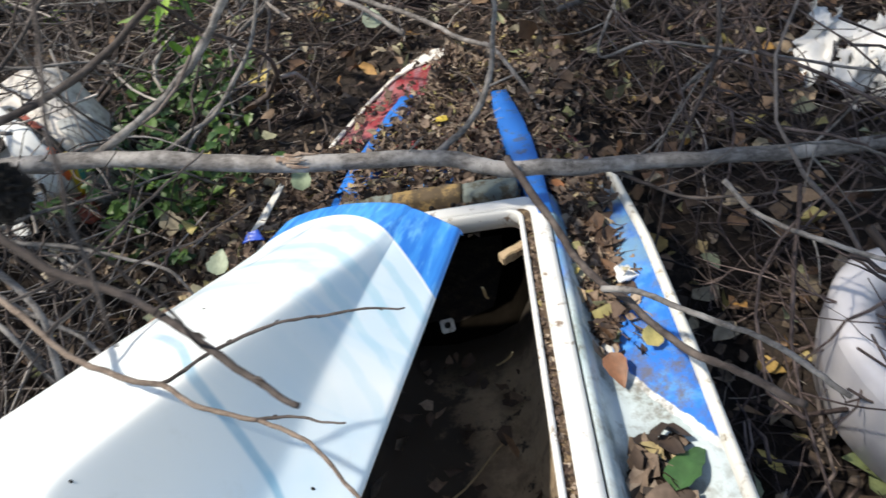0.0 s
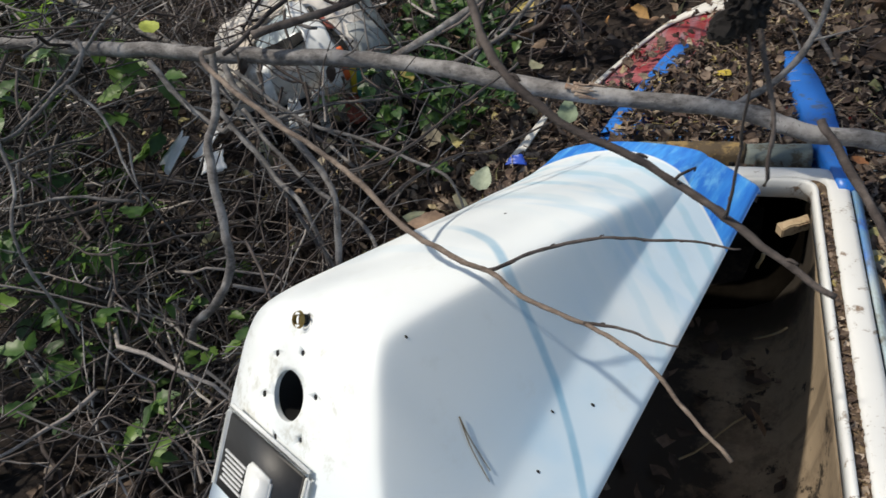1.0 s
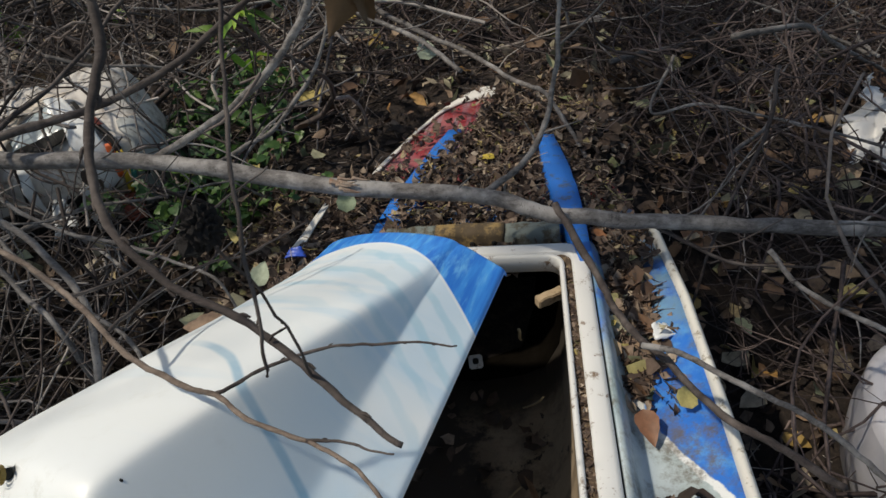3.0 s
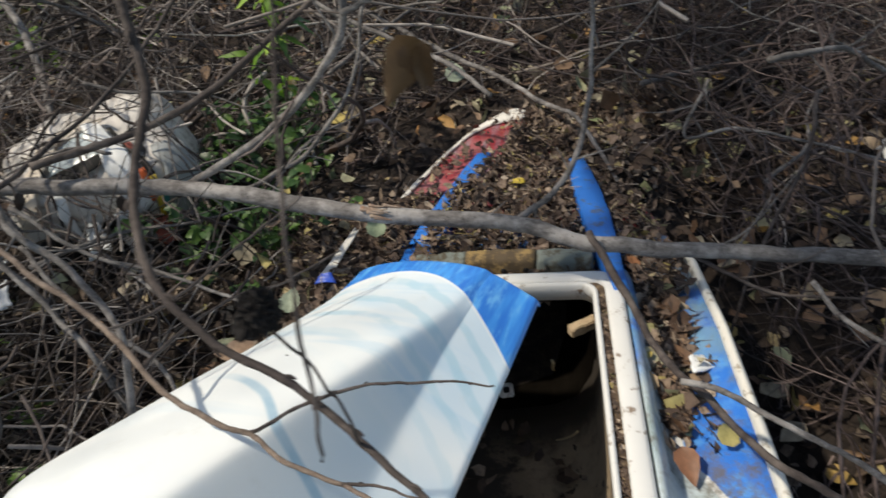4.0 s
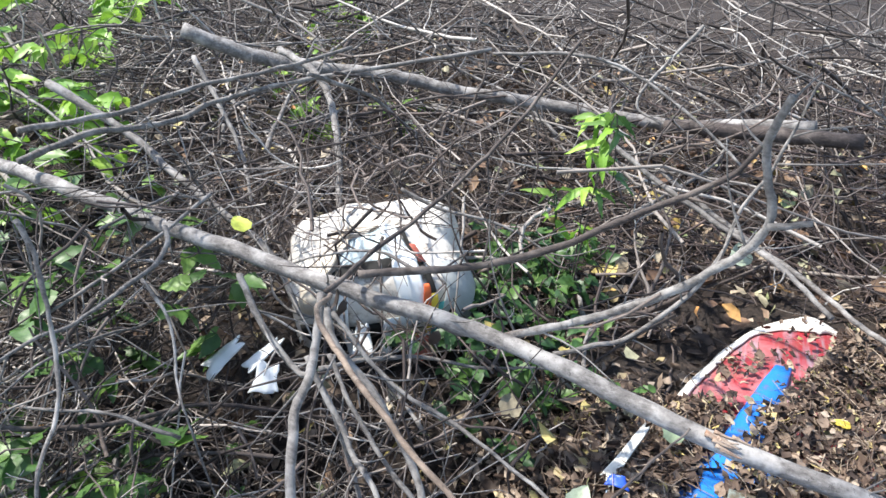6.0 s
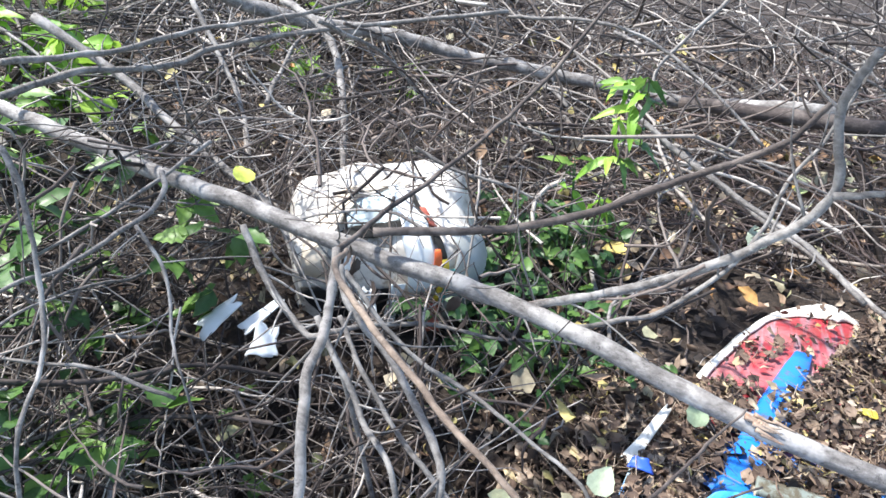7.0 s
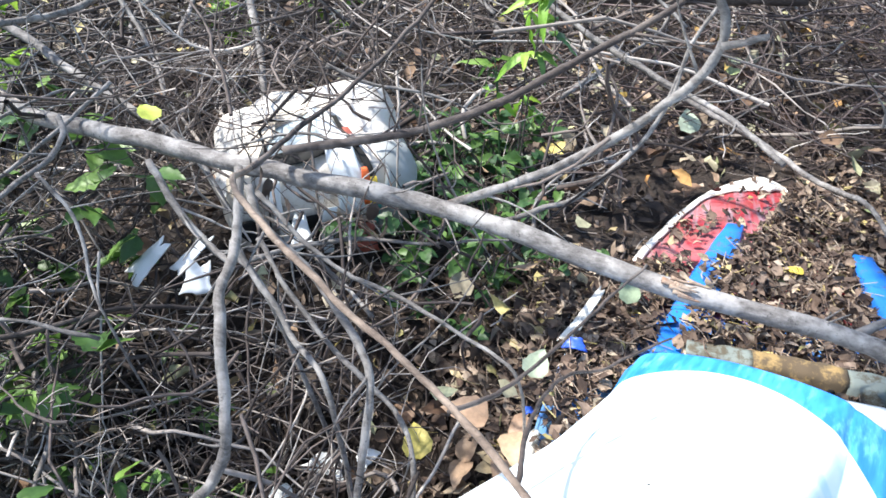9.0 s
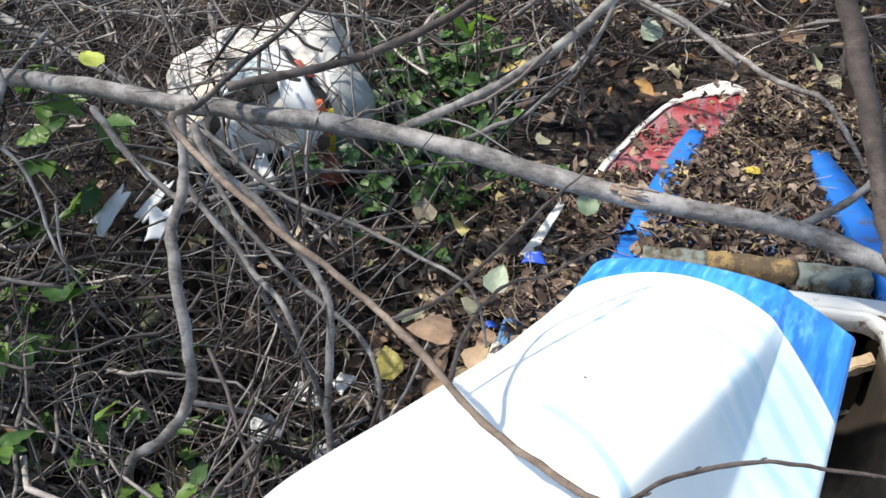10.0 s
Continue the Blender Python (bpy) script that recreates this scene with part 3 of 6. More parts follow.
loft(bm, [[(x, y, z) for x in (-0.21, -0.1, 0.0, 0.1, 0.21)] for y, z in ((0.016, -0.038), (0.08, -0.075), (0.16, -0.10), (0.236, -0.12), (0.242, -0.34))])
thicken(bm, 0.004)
part("bay_bulkhead", bm, SHADE_BLACK, hull, "underside of the fore deck, painted black for shade")

# weathered bracket across the fore deck
bracket = new("pole_bracket")
bracket.parent = hull
bracket["label"] = "weathered bracket with bolt holes"
PLANK = ((0.0, -0.05), (-0.003, 0.006), (0.002, 0.013), (0.010, 0.016), (0.030, 0.017), (0.042, 0.012), (0.048, 0.0), (0.05, -0.05))
for name, x0, x1, mat, drop in (("bracket_end", -0.182, -0.074, GREYBLUE, 0.003), ("bracket_plate", -0.074, 0.072, WEATHERED, 0.0), ("bracket_end", 0.072, 0.186, GREYBLUE, 0.004)):
    bm = bmesh.new()
    n_row = max(6, int((x1 - x0) / 0.009))
    rows = []
    for i in range(n_row + 1):
        x = x0 + (x1 - x0) * i / n_row
        rows.append([(x, 0.0855 + dy + 0.004 * noise.noise((x * 26, dy * 9, 1)), dz - drop + 0.005 * noise.noise((x * 40, dy * 45, dz * 9))) for dy, dz in PLANK])
    g = loft(bm, rows)
    bm.faces.new(g[0][::-1])
    bm.faces.new(g[-1])
    part(name, bm, mat, bracket)
for hx in (-0.04, 0.004, 0.05):
    bm = bmesh.new()
    bmesh.ops.create_cone(bm, cap_ends=True, segments=12, radius1=0.006, radius2=0.006, depth=0.004)
    bmesh.ops.transform(bm, matrix=pose(hx, 0.0825, -0.012, 90), verts=bm.verts)
    part("bolt_hole", bm, DARK, bracket)

# ---- engine cover, tipped to the left over the opening ----
W_EDGE = 0.262
COVER_M = Matrix.Translation((0.11, -0.157, 0.624)) @ pose(0, 0, 0, 0, 0, -15.1) @ pose(0, 0, 0, 1.5) @ pose(0, 0, 0, 0, -16) @ Matrix.Translation((-W_EDGE, 0, 0))
cover = empty("engine_cover", COVER_M, "white moulded engine cover with blue front, tipped off its opening", "engine cover")
HT = [(0, 0.050), (0.05, 0.060), (0.1, 0.074), (0.16, 0.099), (0.25, 0.14), (0.36, 0.182), (0.5, 0.228), (0.575, 0.25), (0.6, 0.252), (0.63, 0.235), (0.68, 0.188), (0.76, 0.108), (0.85, 0.02)]
CT = [(0, 0.186), (0.1, 0.186), (0.16, 0.184), (0.25, 0.176), (0.41, 0.155), (0.55, 0.124), (0.6, 0.116), (0.68, 0.14), (0.76, 0.175), (0.85, 0.2)]
BT = [(0, 0.194), (0.12, 0.195), (0.2, 0.196), (0.35, 0.195), (0.6, 0.197), (0.72, 0.205), (0.85, 0.225)]
# height of the crease between wall and sloping flange
KT = [(0, 0.044), (0.12, 0.056), (0.2, 0.062), (0.35, 0.064), (0.6, 0.06), (0.74, 0.05), (0.8, 0.03), (0.85, 0.012)]


# the far side stands askew to the near side
CL = [(0, 0.10), (0.1, 0.098), (0.28, 0.10), (0.42, 0.135), (0.55, 0.172), (0.6, 0.176), (0.7, 0.182), (0.85, 0.196)]


def cover_row(s):
    h, c, b, cl, k = lerp_table(s, HT), lerp_table(s, CT), lerp_table(s, BT), lerp_table(s, CL), lerp_table(s, KT)
    mid = (c - cl) * 0.5
    right = [(mid + (c - mid) * 0.5, h + 0.008), (mid + (c - mid) * 0.85, h + 0.003), (c - 0.006, h - 0.001 - 0.01 * h), (c, h - 0.008 - 0.02 * h)]
    hr = h - 0.008 - 0.02 * h
    k = min(k, hr - 0.002)
    right += [(c + (b - c) * 0.3, hr + (k - hr) * 0.3), (c + (b - c) * 0.75, hr + (k - hr) * 0.75), (b - 0.002, k + 0.05 * (hr - k)), (b + 0.004, k * 0.96), (b + (W_EDGE - b) * 0.5, k * 0.5), (W_EDGE - 0.008, k * 0.1), (W_EDGE, 0.0)]
    right += [(W_EDGE + 0.001, -0.012)]
    left = [(mid - (cl + mid) * 0.5, h * 0.97 + 0.009), (mid - (cl + mid) * 0.85, h * 0.9 + 0.004), (-cl, h * 0.83)]
    left += [(-cl - 0.012, h * 0.6), (-cl - 0.02, h * 0.3), (-cl - 0.026, 0.012), (-cl - 0.03, 0.005), (-cl - 0.036, 0.0), (-cl - 0.037, -0.012)]
    row = left[::-1] + [(mid, h + 0.011)] + right
    bow = 0.036 * max(0, 1 - s / 0.5)
    return [(x, -s + bow * max(0.0, 1 - (x / W_EDGE) ** 2), z) for x, z in row]


bm = bmesh.new()
S = [0, 0.012, 0.03, 0.05, 0.08, 0.11, 0.14, 0.18, 0.22, 0.28, 0.36, 0.44, 0.5, 0.55, 0.58, 0.6, 0.62, 0.64, 0.66, 0.69, 0.72, 0.76, 0.8, 0.83, 0.85]
front = [(x, y + 0.001, z - 0.012) for x, y, z in cover_row(0)]
loft(bm, [front] + [cover_row(s) for s in S])
bmesh.ops.recalc_face_normals(bm, faces=bm.faces)
if sum(f.normal.z for f in bm.faces) < 0:
    bmesh.ops.reverse_faces(bm, faces=bm.faces)
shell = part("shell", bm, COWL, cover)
# frame of the dash: origin at the large hole
DASH = Matrix.Translation((-0.012, -0.676, lerp_table(0.676, HT) + 0.012)) @ pose(0, 0, 0, 44)


def cutter(bm_c):
    me = bpy.data.meshes.new("cut")
    bm_c.to_mesh(me)
    bm_c.free()
    ob = new("cut", me)
    ob.parent = cover
    return ob


bm = bmesh.new()
bmesh.ops.create_cone(bm, cap_ends=True, segments=32, radius1=0.029, radius2=0.029, depth=0.12, matrix=DASH)
bmesh.ops.create_cone(bm, cap_ends=True, segments=12, radius1=0.0065, radius2=0.0065, depth=0.06, matrix=DASH @ pose(0.004, 0.088, 0))
for k in range(6):
    a = math.pi / 3 * k + 0.2
    bmesh.ops.create_cone(bm, cap_ends=True, segments=10, radius1=0.0034, radius2=0.0034, depth=0.06, matrix=DASH @ pose(0.05 * math.cos(a), 0.055 * math.sin(a), 0))
cut = cutter(bm)
sol = shell.modifiers.new("thick", "SOLIDIFY")
sol.thickness = 0.006
sub = shell.modifiers.new("round", "SUBSURF")
sub.levels = sub.render_levels = 2
bo = shell.modifiers.new("holes", "BOOLEAN")
bo.object = cut
bo.operation = "DIFFERENCE"
bpy.context.view_layer.update()
done = bpy.data.meshes.new_from_object(shell.evaluated_get(bpy.context.evaluated_depsgraph_get()))
shell.modifiers.clear()
shell.data = done
bpy.data.objects.remove(cut)
bm = bmesh.new()
bmesh.ops.create_cone(bm, segments=14, radius1=0.0105, radius2=0.009, depth=0.004, matrix=DASH @ pose(0.004, 0.088, 0.002))
bmesh.ops.create_cone(bm, segments=14, radius1=0.006, radius2=0.006, depth=0.0045, matrix=DASH @ pose(0.004, 0.088, 0.002))
part("grommet", bm, BRASS, cover, "tarnished brass grommet")
# black disc that stands for the shade inside the grommet
bm = bmesh.new()
bmesh.ops.create_cone(bm, cap_ends=True, segments=14, radius1=0.0062, radius2=0.0062, depth=0.006, matrix=DASH @ pose(0.004, 0.088, -0.006))
part("grommet_hole", bm, DARK, cover)
# added black cup behind the gauge opening, in place of its inner shade
bm = bmesh.new()
loft(bm, [[tuple(DASH @ Vector((rad * math.cos(a), rad * math.sin(a), z))) for a in (2 * math.pi * k / 28 for k in range(28))]
          for rad, z in ((0.0305, -0.009), (0.0305, -0.07), (0.001, -0.071))], True)
part("gauge_well", bm, DARK, cover, "black cup for the shade in the empty round gauge opening")
# black plugs carry the shade of the small screw holes
for k in range(6):
    a = math.pi / 3 * k + 0.2
    bm = bmesh.new()
    bmesh.ops.create_cone(bm, cap_ends=True, segments=10, radius1=0.0042, radius2=0.0042, depth=0.012, matrix=DASH @ pose(0.05 * math.cos(a), 0.055 * math.sin(a), -0.0085))
    part("screw_hole", bm, DARK, cover)
# label plate, turned a little on the dash
PLATE = DASH @ pose(-0.014, -0.004, 0, 0, 0, -9)
bm = bmesh.new()
box(bm, 0, -0.105, 0.004, 0.165, 0.10, 0.006, 0.003, PLATE)
plate = part("label_plate", bm, BLACK, cover, "black label plate with white print")
for dx, dy, sx, sy in ((0, -0.0505, 0.18, 0.008), (-0.087, -0.105, 0.008, 0.105), (0.087, -0.105, 0.008, 0.105)):
    bm = bmesh.new()
    box(bm, dx, dy, 0.0045, sx, sy, 0.010, 0.004, PLATE)
    part("plate_edge", bm, PANEL_WHITE, plate)
bm = bmesh.new()
box(bm, 0.008, -0.125, 0.008, 0.05, 0.075, 0.012, 0.004, PLATE)
part("tab", bm, PANEL_WHITE, plate, "white moulded tab")
for k in range(7):
    bm = bmesh.new()
    box(bm, -0.048, -0.102 - 0.006 * k, 0.0078, 0.05 - 0.004 * (k % 3), 0.0026, 0.0012, 0, PLATE)
    part("print_bar", bm, INK, plate, smooth=False)
for k in range(2):
    bm = bmesh.new()
    box(bm, 0.056, -0.135 - 0.007 * k, 0.0078, 0.03, 0.0026, 0.0012, 0, PLATE)
    part("print_bar", bm, INK, plate, smooth=False)

# dark specks and a dry needle pair stuck to the cover
for x, y, z, ax, s in ((0.12, -0.578, 0.235, 70, 0.0016), (0.201, -0.513, 0.0605, 45, 0.0017), (0.226, -0.474, 0.0345, 45, 0.002), (0.215, -0.58, 0.0445, 45, 0.0018),
                       (0.05, -0.31, 0.176, 10, 0.0018)):
    bm = bmesh.new()
    bmesh.ops.create_icosphere(bm, subdivisions=1, radius=s, matrix=pose(x, y, z, 0, ax) @ Matrix.Diagonal((1.6, 1, 0.5, 1)))
    part("speck", bm, DARK, cover)
NEEDLE = plain("dry_needle", (0.16, 0.12, 0.07), 0.8)
needles = part("dry_needle", bmesh.new(), NEEDLE)
bm = bmesh.new()
for pts in (((0.162, -0.598, 0.143), (0.171, -0.606, 0.122), (0.180, -0.611, 0.103), (0.1895, -0.616, 0.084)), ((0.162, -0.598, 0.143), (0.173, -0.611, 0.118), (0.183, -0.619, 0.097), (0.192, -0.625, 0.078))):
    tube(bm, smooth_line([Vector(p) for p in pts], 3), 0.0007, 0.0005, 5)
bm.to_mesh(needles.data)
bm.free()
needles.matrix_world = COVER_M
tagged(needles, "forked dry brown needle stuck on the white cover", "needle")

# ---- fallen trunk and single branches ----
rng = random.Random(4)


def clear_of(x, y, z):
    """Whether a twig may pass here: not through the hull, the cover or the room where the camera hovers."""
    if (x + 1.15) ** 2 / 0.09 + (y - 0.5) ** 2 / 0.06 < 1 and 0.44 < z < 0.60:
        return False
    if (x - 1.1) ** 2 / 0.05 + (y - 0.56) ** 2 / 0.06 < 1 and z > ground_z(x, y) + 0.05:
        return False
    if -0.86 < x < -0.5 and 0.2 < y < 0.9 and z > ground_z(x, y) + 0.09 and noise.noise((x * 40, y * 40, z * 40)) > 0.2:
        return False
    if (x + 1.19) ** 2 < 0.015 and (y + 0.02) ** 2 < 0.01 and z > 0.42:
        return False
    if abs(x - 0.02) < 0.47 and -1.4 < y < 0.95 and z < 0.62 + 0.2 * (y < 0.05):
        return abs(x) > 0.3 and y > 0.45
    if -0.5 < x < 0.45 and -1.4 < y < 0.0:
        return False
    if z > 0.62 and y < -0.30 and x > -1.15:
        return False
    return z < 1.0 or y > 0.6


def branch(name, label, mat, r0, r1, *pts, sides=8, knots=0.16, cat="branch", shoots=1.0):
    bm = bmesh.new()
    line = smooth_line(pts, 8)
    for i, p in enumerate(line[1:-1]):
        p += Vector([noise.noise((p.x * 14, p.y * 14, p.z * 14 + 7 * k)) for k in range(3)]) * (0.004 + 0.2 * min(r0, r1))
        p += Vector([noise.noise((p.x * 60 + 3 * k, p.y * 60, p.z * 60 + 5 * k)) for k in range(3)]) * 0.0016
    tube(bm, line, r0, r1, sides, knots, rng)
    ob = tagged(part(name, bm, mat), label, cat)
    if shoots == 0:
        for k in range(3, len(line) - 3, 6):
            d = (line[k + 1] - line[k - 1]).normalized()
            rr = r0 + (r1 - r0) * k / (len(line) - 1)
            side = d.cross(Vector((rng.gauss(0, 1), rng.gauss(0, 1), rng.gauss(0, 1)))).normalized()
            bm = bmesh.new()
            tube(bm, smooth_line((line[k], line[k] + side * rr * 1.3 + d * rr * 1.2, line[k] + side * rr * 1.5 + d * rr * 3.2), 3), rr * 0.75, rr * 0.3, 6)
            part("bud", bm, mat, ob)
    span = sum((b - a).length for a, b in zip(line, line[1:]))
    for _ in range(int(shoots * span * 9)):
        k = rng.randrange(1, len(line) - 1)
        d = (line[k + 1] - line[k - 1]).normalized()
        side = d.cross(Vector((rng.gauss(0, 1), rng.gauss(0, 1), rng.gauss(0, 1)))).normalized()
        L = rng.uniform(0.04, 0.22)
        tip = line[k] + (d * rng.uniform(0.3, 1.0) + side).normalized() * L
        mid = (line[k] + tip) / 2 + side * L * rng.uniform(-0.15, 0.15) + Vector((0, 0, -0.04 * L))
        if clear_of(*tip) or tip.z > 0.66 and tip.y > 0.0:
            bm = bmesh.new()
            tube(bm, smooth_line((line[k], mid, tip), 3), min(0.0028, max(r0, r1) * 0.45), 0.0008, 5)
            part("shoot", bm, mat, ob)
    return ob


branch("branch", "hooked grey side branch under the fallen trunk", BARK, 0.00592, 0.00237, (-1.368, -0.008, 0.756), (-1.328, -0.04, 0.75), (-1.301, -0.098, 0.734), (-1.299, -0.191, 0.719), (-1.302, -0.302, 0.708), (-1.302, -0.393, 0.722), (-1.3, -0.6, 0.68))
branch("branch", "thin dry branch in the brushwood", BARK, 0.00444, 0.00237, (-1.282, -0.346, 0.948), (-1.231, -0.363, 0.892), (-1.161, -0.415, 0.788), (-1.106, -0.466, 0.73), (-1.045, -0.564, 0.657), (-1, -0.62, 0.25))
branch("branch", "thin dry branch in the brushwood", BARK, 0.0037, 0.00178, (-1.29, -0.149, 0.726), (-1.204, -0.17, 0.659), (-1.145, -0.232, 0.598), (-1.074, -0.277, 0.551), (-1, -0.3, 0.3))
branch("branch", "thin dry branch in the brushwood", BARK, 0.0098, 0.0066, (-1.952, 0.058, 0.758), (-1.923, 0.269, 0.778), (-1.852, 0.482, 0.762), (-1.805, 0.661, 0.793), (-1.596, 0.947, 0.835), (-1.155, 1.283, 0.917))
branch("branch", "thin dry branch in the brushwood", BARK, 0.0085, 0.006, (-1.962, 0.085, 0.831), (-1.904, 0.348, 0.818), (-1.85, 0.577, 0.84), (-1.728, 0.833, 0.863), (-1.59, 1.068, 0.906))
branch("branch", "straight grey stick leaning on the brushwood", BARK, 0.01425, 0.00608, (-2.261, 0.388, 0.834), (-1.992, 0.406, 0.733), (-1.75, 0.366, 0.654), (-1.508, 0.311, 0.602), (-1.298, 0.229, 0.591), (-1.15, 0.15, 0.5))
branch("branch", "pale bent stick leaning behind the white wreck", BARK, 0.0144, 0.009, (-1.978, 1.148, 0.83), (-1.776, 1.075, 0.799), (-1.612, 0.956, 0.739), (-1.471, 0.791, 0.627), (-1.35, 0.605, 0.538), (-1.225, 0.42, 0.479))
branch("branch", "bare grey branch in the brushwood", BARK, 0.00888, 0.00414, (-2.067, 0.802, 0.86), (-1.914, 0.726, 0.759), (-1.755, 0.639, 0.654), (-1.619, 0.522, 0.563), (-1.5, 0.4, 0.38))
branch("branch", "thin dry branch in the brushwood", BARK_DARK, 0.00444, 0.00518, (-0.735, 0.852, 1.081), (-0.811, 0.634, 0.905), (-0.909, 0.376, 0.766), (-0.94, 0.16, 0.738), (-0.931, -0.032, 0.747))
branch("branch", "dark curved limb rising from the fallen trunk", BARK_DARK, 0.00888, 0.00444, (-0.911, 0.049, 0.747), (-0.803, 0.11, 0.755), (-0.692, 0.163, 0.776), (-0.559, 0.222, 0.829), (-0.453, 0.264, 0.896), (-0.383, 0.284, 0.941), (-0.292, 0.303, 1.01), (-0.252, 0.319, 1.082))
branch("branch", "curved grey limb rising from the fallen trunk", BARK, 0.00814, 0.00592, (-0.609, 0.094, 0.673), (-0.466, 0.13, 0.747), (-0.366, 0.141, 0.82), (-0.282, 0.143, 0.902), (-0.229, 0.143, 1), (-0.26, 0.15, 1.11), (-0.249, 0.136, 1.197))
branch("branch", "thin dry branch in the brushwood", BARK, 0.00518, 0.00444, (-0.23, 0.133, 1), (-0.174, 0.13, 1.022))
branch("branch", "thin dry branch in the brushwood", BARK, 0.00518, 0.00237, (-0.527, 0.158, 0.62), (-0.411, 0.21, 0.664), (-0.329, 0.266, 0.739), (-0.283, 0.318, 0.825), (-0.263, 0.367, 0.924), (-0.23, 0.4, 1.006), (-0.2, 0.45, 1.15))
branch("branch", "bare grey branch in the brushwood", BARK, 0.0072, 0.008, (-0.887, -0.105, 0.8), (-0.839, -0.194, 0.743), (-0.807, -0.296, 0.703), (-0.745, -0.395, 0.62), (-0.735, -0.43, 0.56), (-0.765, -0.473, 0.5), (-0.848, -0.504, 0.42), (-0.9, -0.52, 0.25))
branch("branch", "thin dry branch in the brushwood", BARK, 0.00712, 0.00525, (-0.898, -0.079, 0.75), (-0.85, -0.117, 0.711), (-0.754, -0.148, 0.659), (-0.611, -0.243, 0.6), (-0.588, -0.322, 0.5), (-0.56, -0.414, 0.38), (-0.55, -0.45, 0.15))
branch("branch", "thin dry branch in the brushwood", BARK, 0.00518, 0.00414, (-0.9, -0.141, 0.682), (-0.767, -0.207, 0.578), (-0.664, -0.27, 0.522), (-0.6, -0.33, 0.15))
branch("branch", "thin dry branch in the brushwood", BARK, 0.00666, 0.00414, (-1.129, -0.05, 0.734), (-1.028, -0.1, 0.664), (-0.929, -0.135, 0.629), (-0.839, -0.164, 0.618), (-0.7, -0.2, 0.2))
branch("branch", "thin dry branch in the brushwood", BARK, 0.00444, 0.00237, (-0.91, -0.044, 0.714), (-0.785, -0.073, 0.638), (-0.635, -0.087, 0.596), (-0.492, -0.115, 0.573), (-0.406, -0.155, 0.564), (-0.38, -0.17, 0.45))
branch("branch", "thin dry branch in the brushwood", BARK, 0.00444, 0.0037, (-0.892, -0.087, 0.65), (-0.811, -0.139, 0.6), (-0.69, -0.193, 0.545), (-0.542, -0.266, 0.5), (-0.486, -0.379, 0.36), (-0.47, -0.4, 0.15))
branch("fallen_log", "pale fallen log on the brushwood behind", BARK, 0.0308, 0.022, (-2.46, 1.136, 0.847), (-2.234, 1.273, 0.748), (-1.983, 1.409, 0.701), (-1.692, 1.54, 0.683), (-1.398, 1.625, 0.64), (-1.016, 1.705, 0.627), (-0.58, 1.733, 0.621), (-0.296, 1.714, 0.676), (-0.077, 1.67, 0.725), sides=14, knots=0.05, cat="log", shoots=0.3)
branch("fallen_log", "dark-sided fallen log on the brushwood behind", BARK_DARK, 0.027, 0.027, (-0.575, 1.661, 0.641), (-0.326, 1.672, 0.661), (0.075, 1.642, 0.709), sides=14, knots=0.05, cat="log", shoots=0.3)
branch("branch", "bare grey branch in the brushwood", BARK, 0.00888, 0.00474, (-0.525, 1.249, 0.626), (-0.245, 1.101, 0.532), (-0.039, 0.943, 0.506), (0.105, 0.774, 0.496), (0.188, 0.627, 0.531), (0.3, 0.45, 0.43))
branch("branch", "thin dry branch in the brushwood", BARK, 0.00592, 0.00444, (-1.185, 1.373, 0.88), (-0.88, 1.414, 0.911), (-0.679, 1.39, 0.881), (-0.448, 1.333, 0.781), (-0.278, 1.25, 0.685))
branch("branch", "thin dry branch in the brushwood", BARK, 0.0074, 0.00592, (-0.673, 0.956, 0.81), (-0.486, 0.873, 0.739), (-0.277, 0.77, 0.684), (-0.145, 0.667, 0.672), (-0.026, 0.542, 0.642))
branch("branch", "thin dry branch in the brushwood", BARK, 0.00666, 0.00444, (-0.522, 1.732, 1.003), (-0.683, 1.615, 0.737), (-0.575, 1.556, 0.673))
branch("branch", "reddish-brown bent branch hanging from the fallen trunk", BARK_WARM, 0.00476, 0.00168, (-0.87, -0.1, 0.8), (-0.83, -0.19, 0.832), (-0.714, -0.279, 0.832), (-0.599, -0.349, 0.83), (-0.471, -0.413, 0.826), (-0.39, -0.463, 0.824), (-0.291, -0.533, 0.818), (-0.213, -0.564, 0.812), (-0.176, -0.57, 0.808), (-0.129, -0.596, 0.807), (-0.062, -0.618, 0.806), (-0.006, -0.646, 0.805), (0.025, -0.674, 0.804), (0.08, -0.728, 0.8), shoots=0.3)
branch("branch", "thin twig forking over the engine cover", BARK_DARK, 0.00222, 0.00104, (-0.177, -0.569, 0.806), (-0.123, -0.525, 0.806), (-0.059, -0.496, 0.806), (-0.004, -0.489, 0.806), (0.043, -0.488, 0.806), (0.075, -0.489, 0.806), shoots=0.0)
branch("branch", "thin twig forking over the engine cover", BARK_DARK, 0.00178, 0.00089, (-0.062, -0.618, 0.806), (-0.022, -0.616, 0.806), (0.028, -0.627, 0.806), shoots=0.0)
branch("branch", "thin dry branch in the brushwood", BARK_DARK, 0.00259, 0.00148, (-0.41, -0.455, 0.824), (-0.374, -0.394, 0.806), (-0.335, -0.319, 0.806), (-0.299, -0.222, 0.806), (-0.262, -0.134, 0.806))
branch("branch", "thin dry branch in the brushwood", BARK_DARK, 0.00259, 0.00148, (-0.33, -0.505, 0.82), (-0.34, -0.4, 0.78), (-0.33, -0.3, 0.74), (-0.28, -0.23, 0.71), (-0.21, -0.15, 0.71))
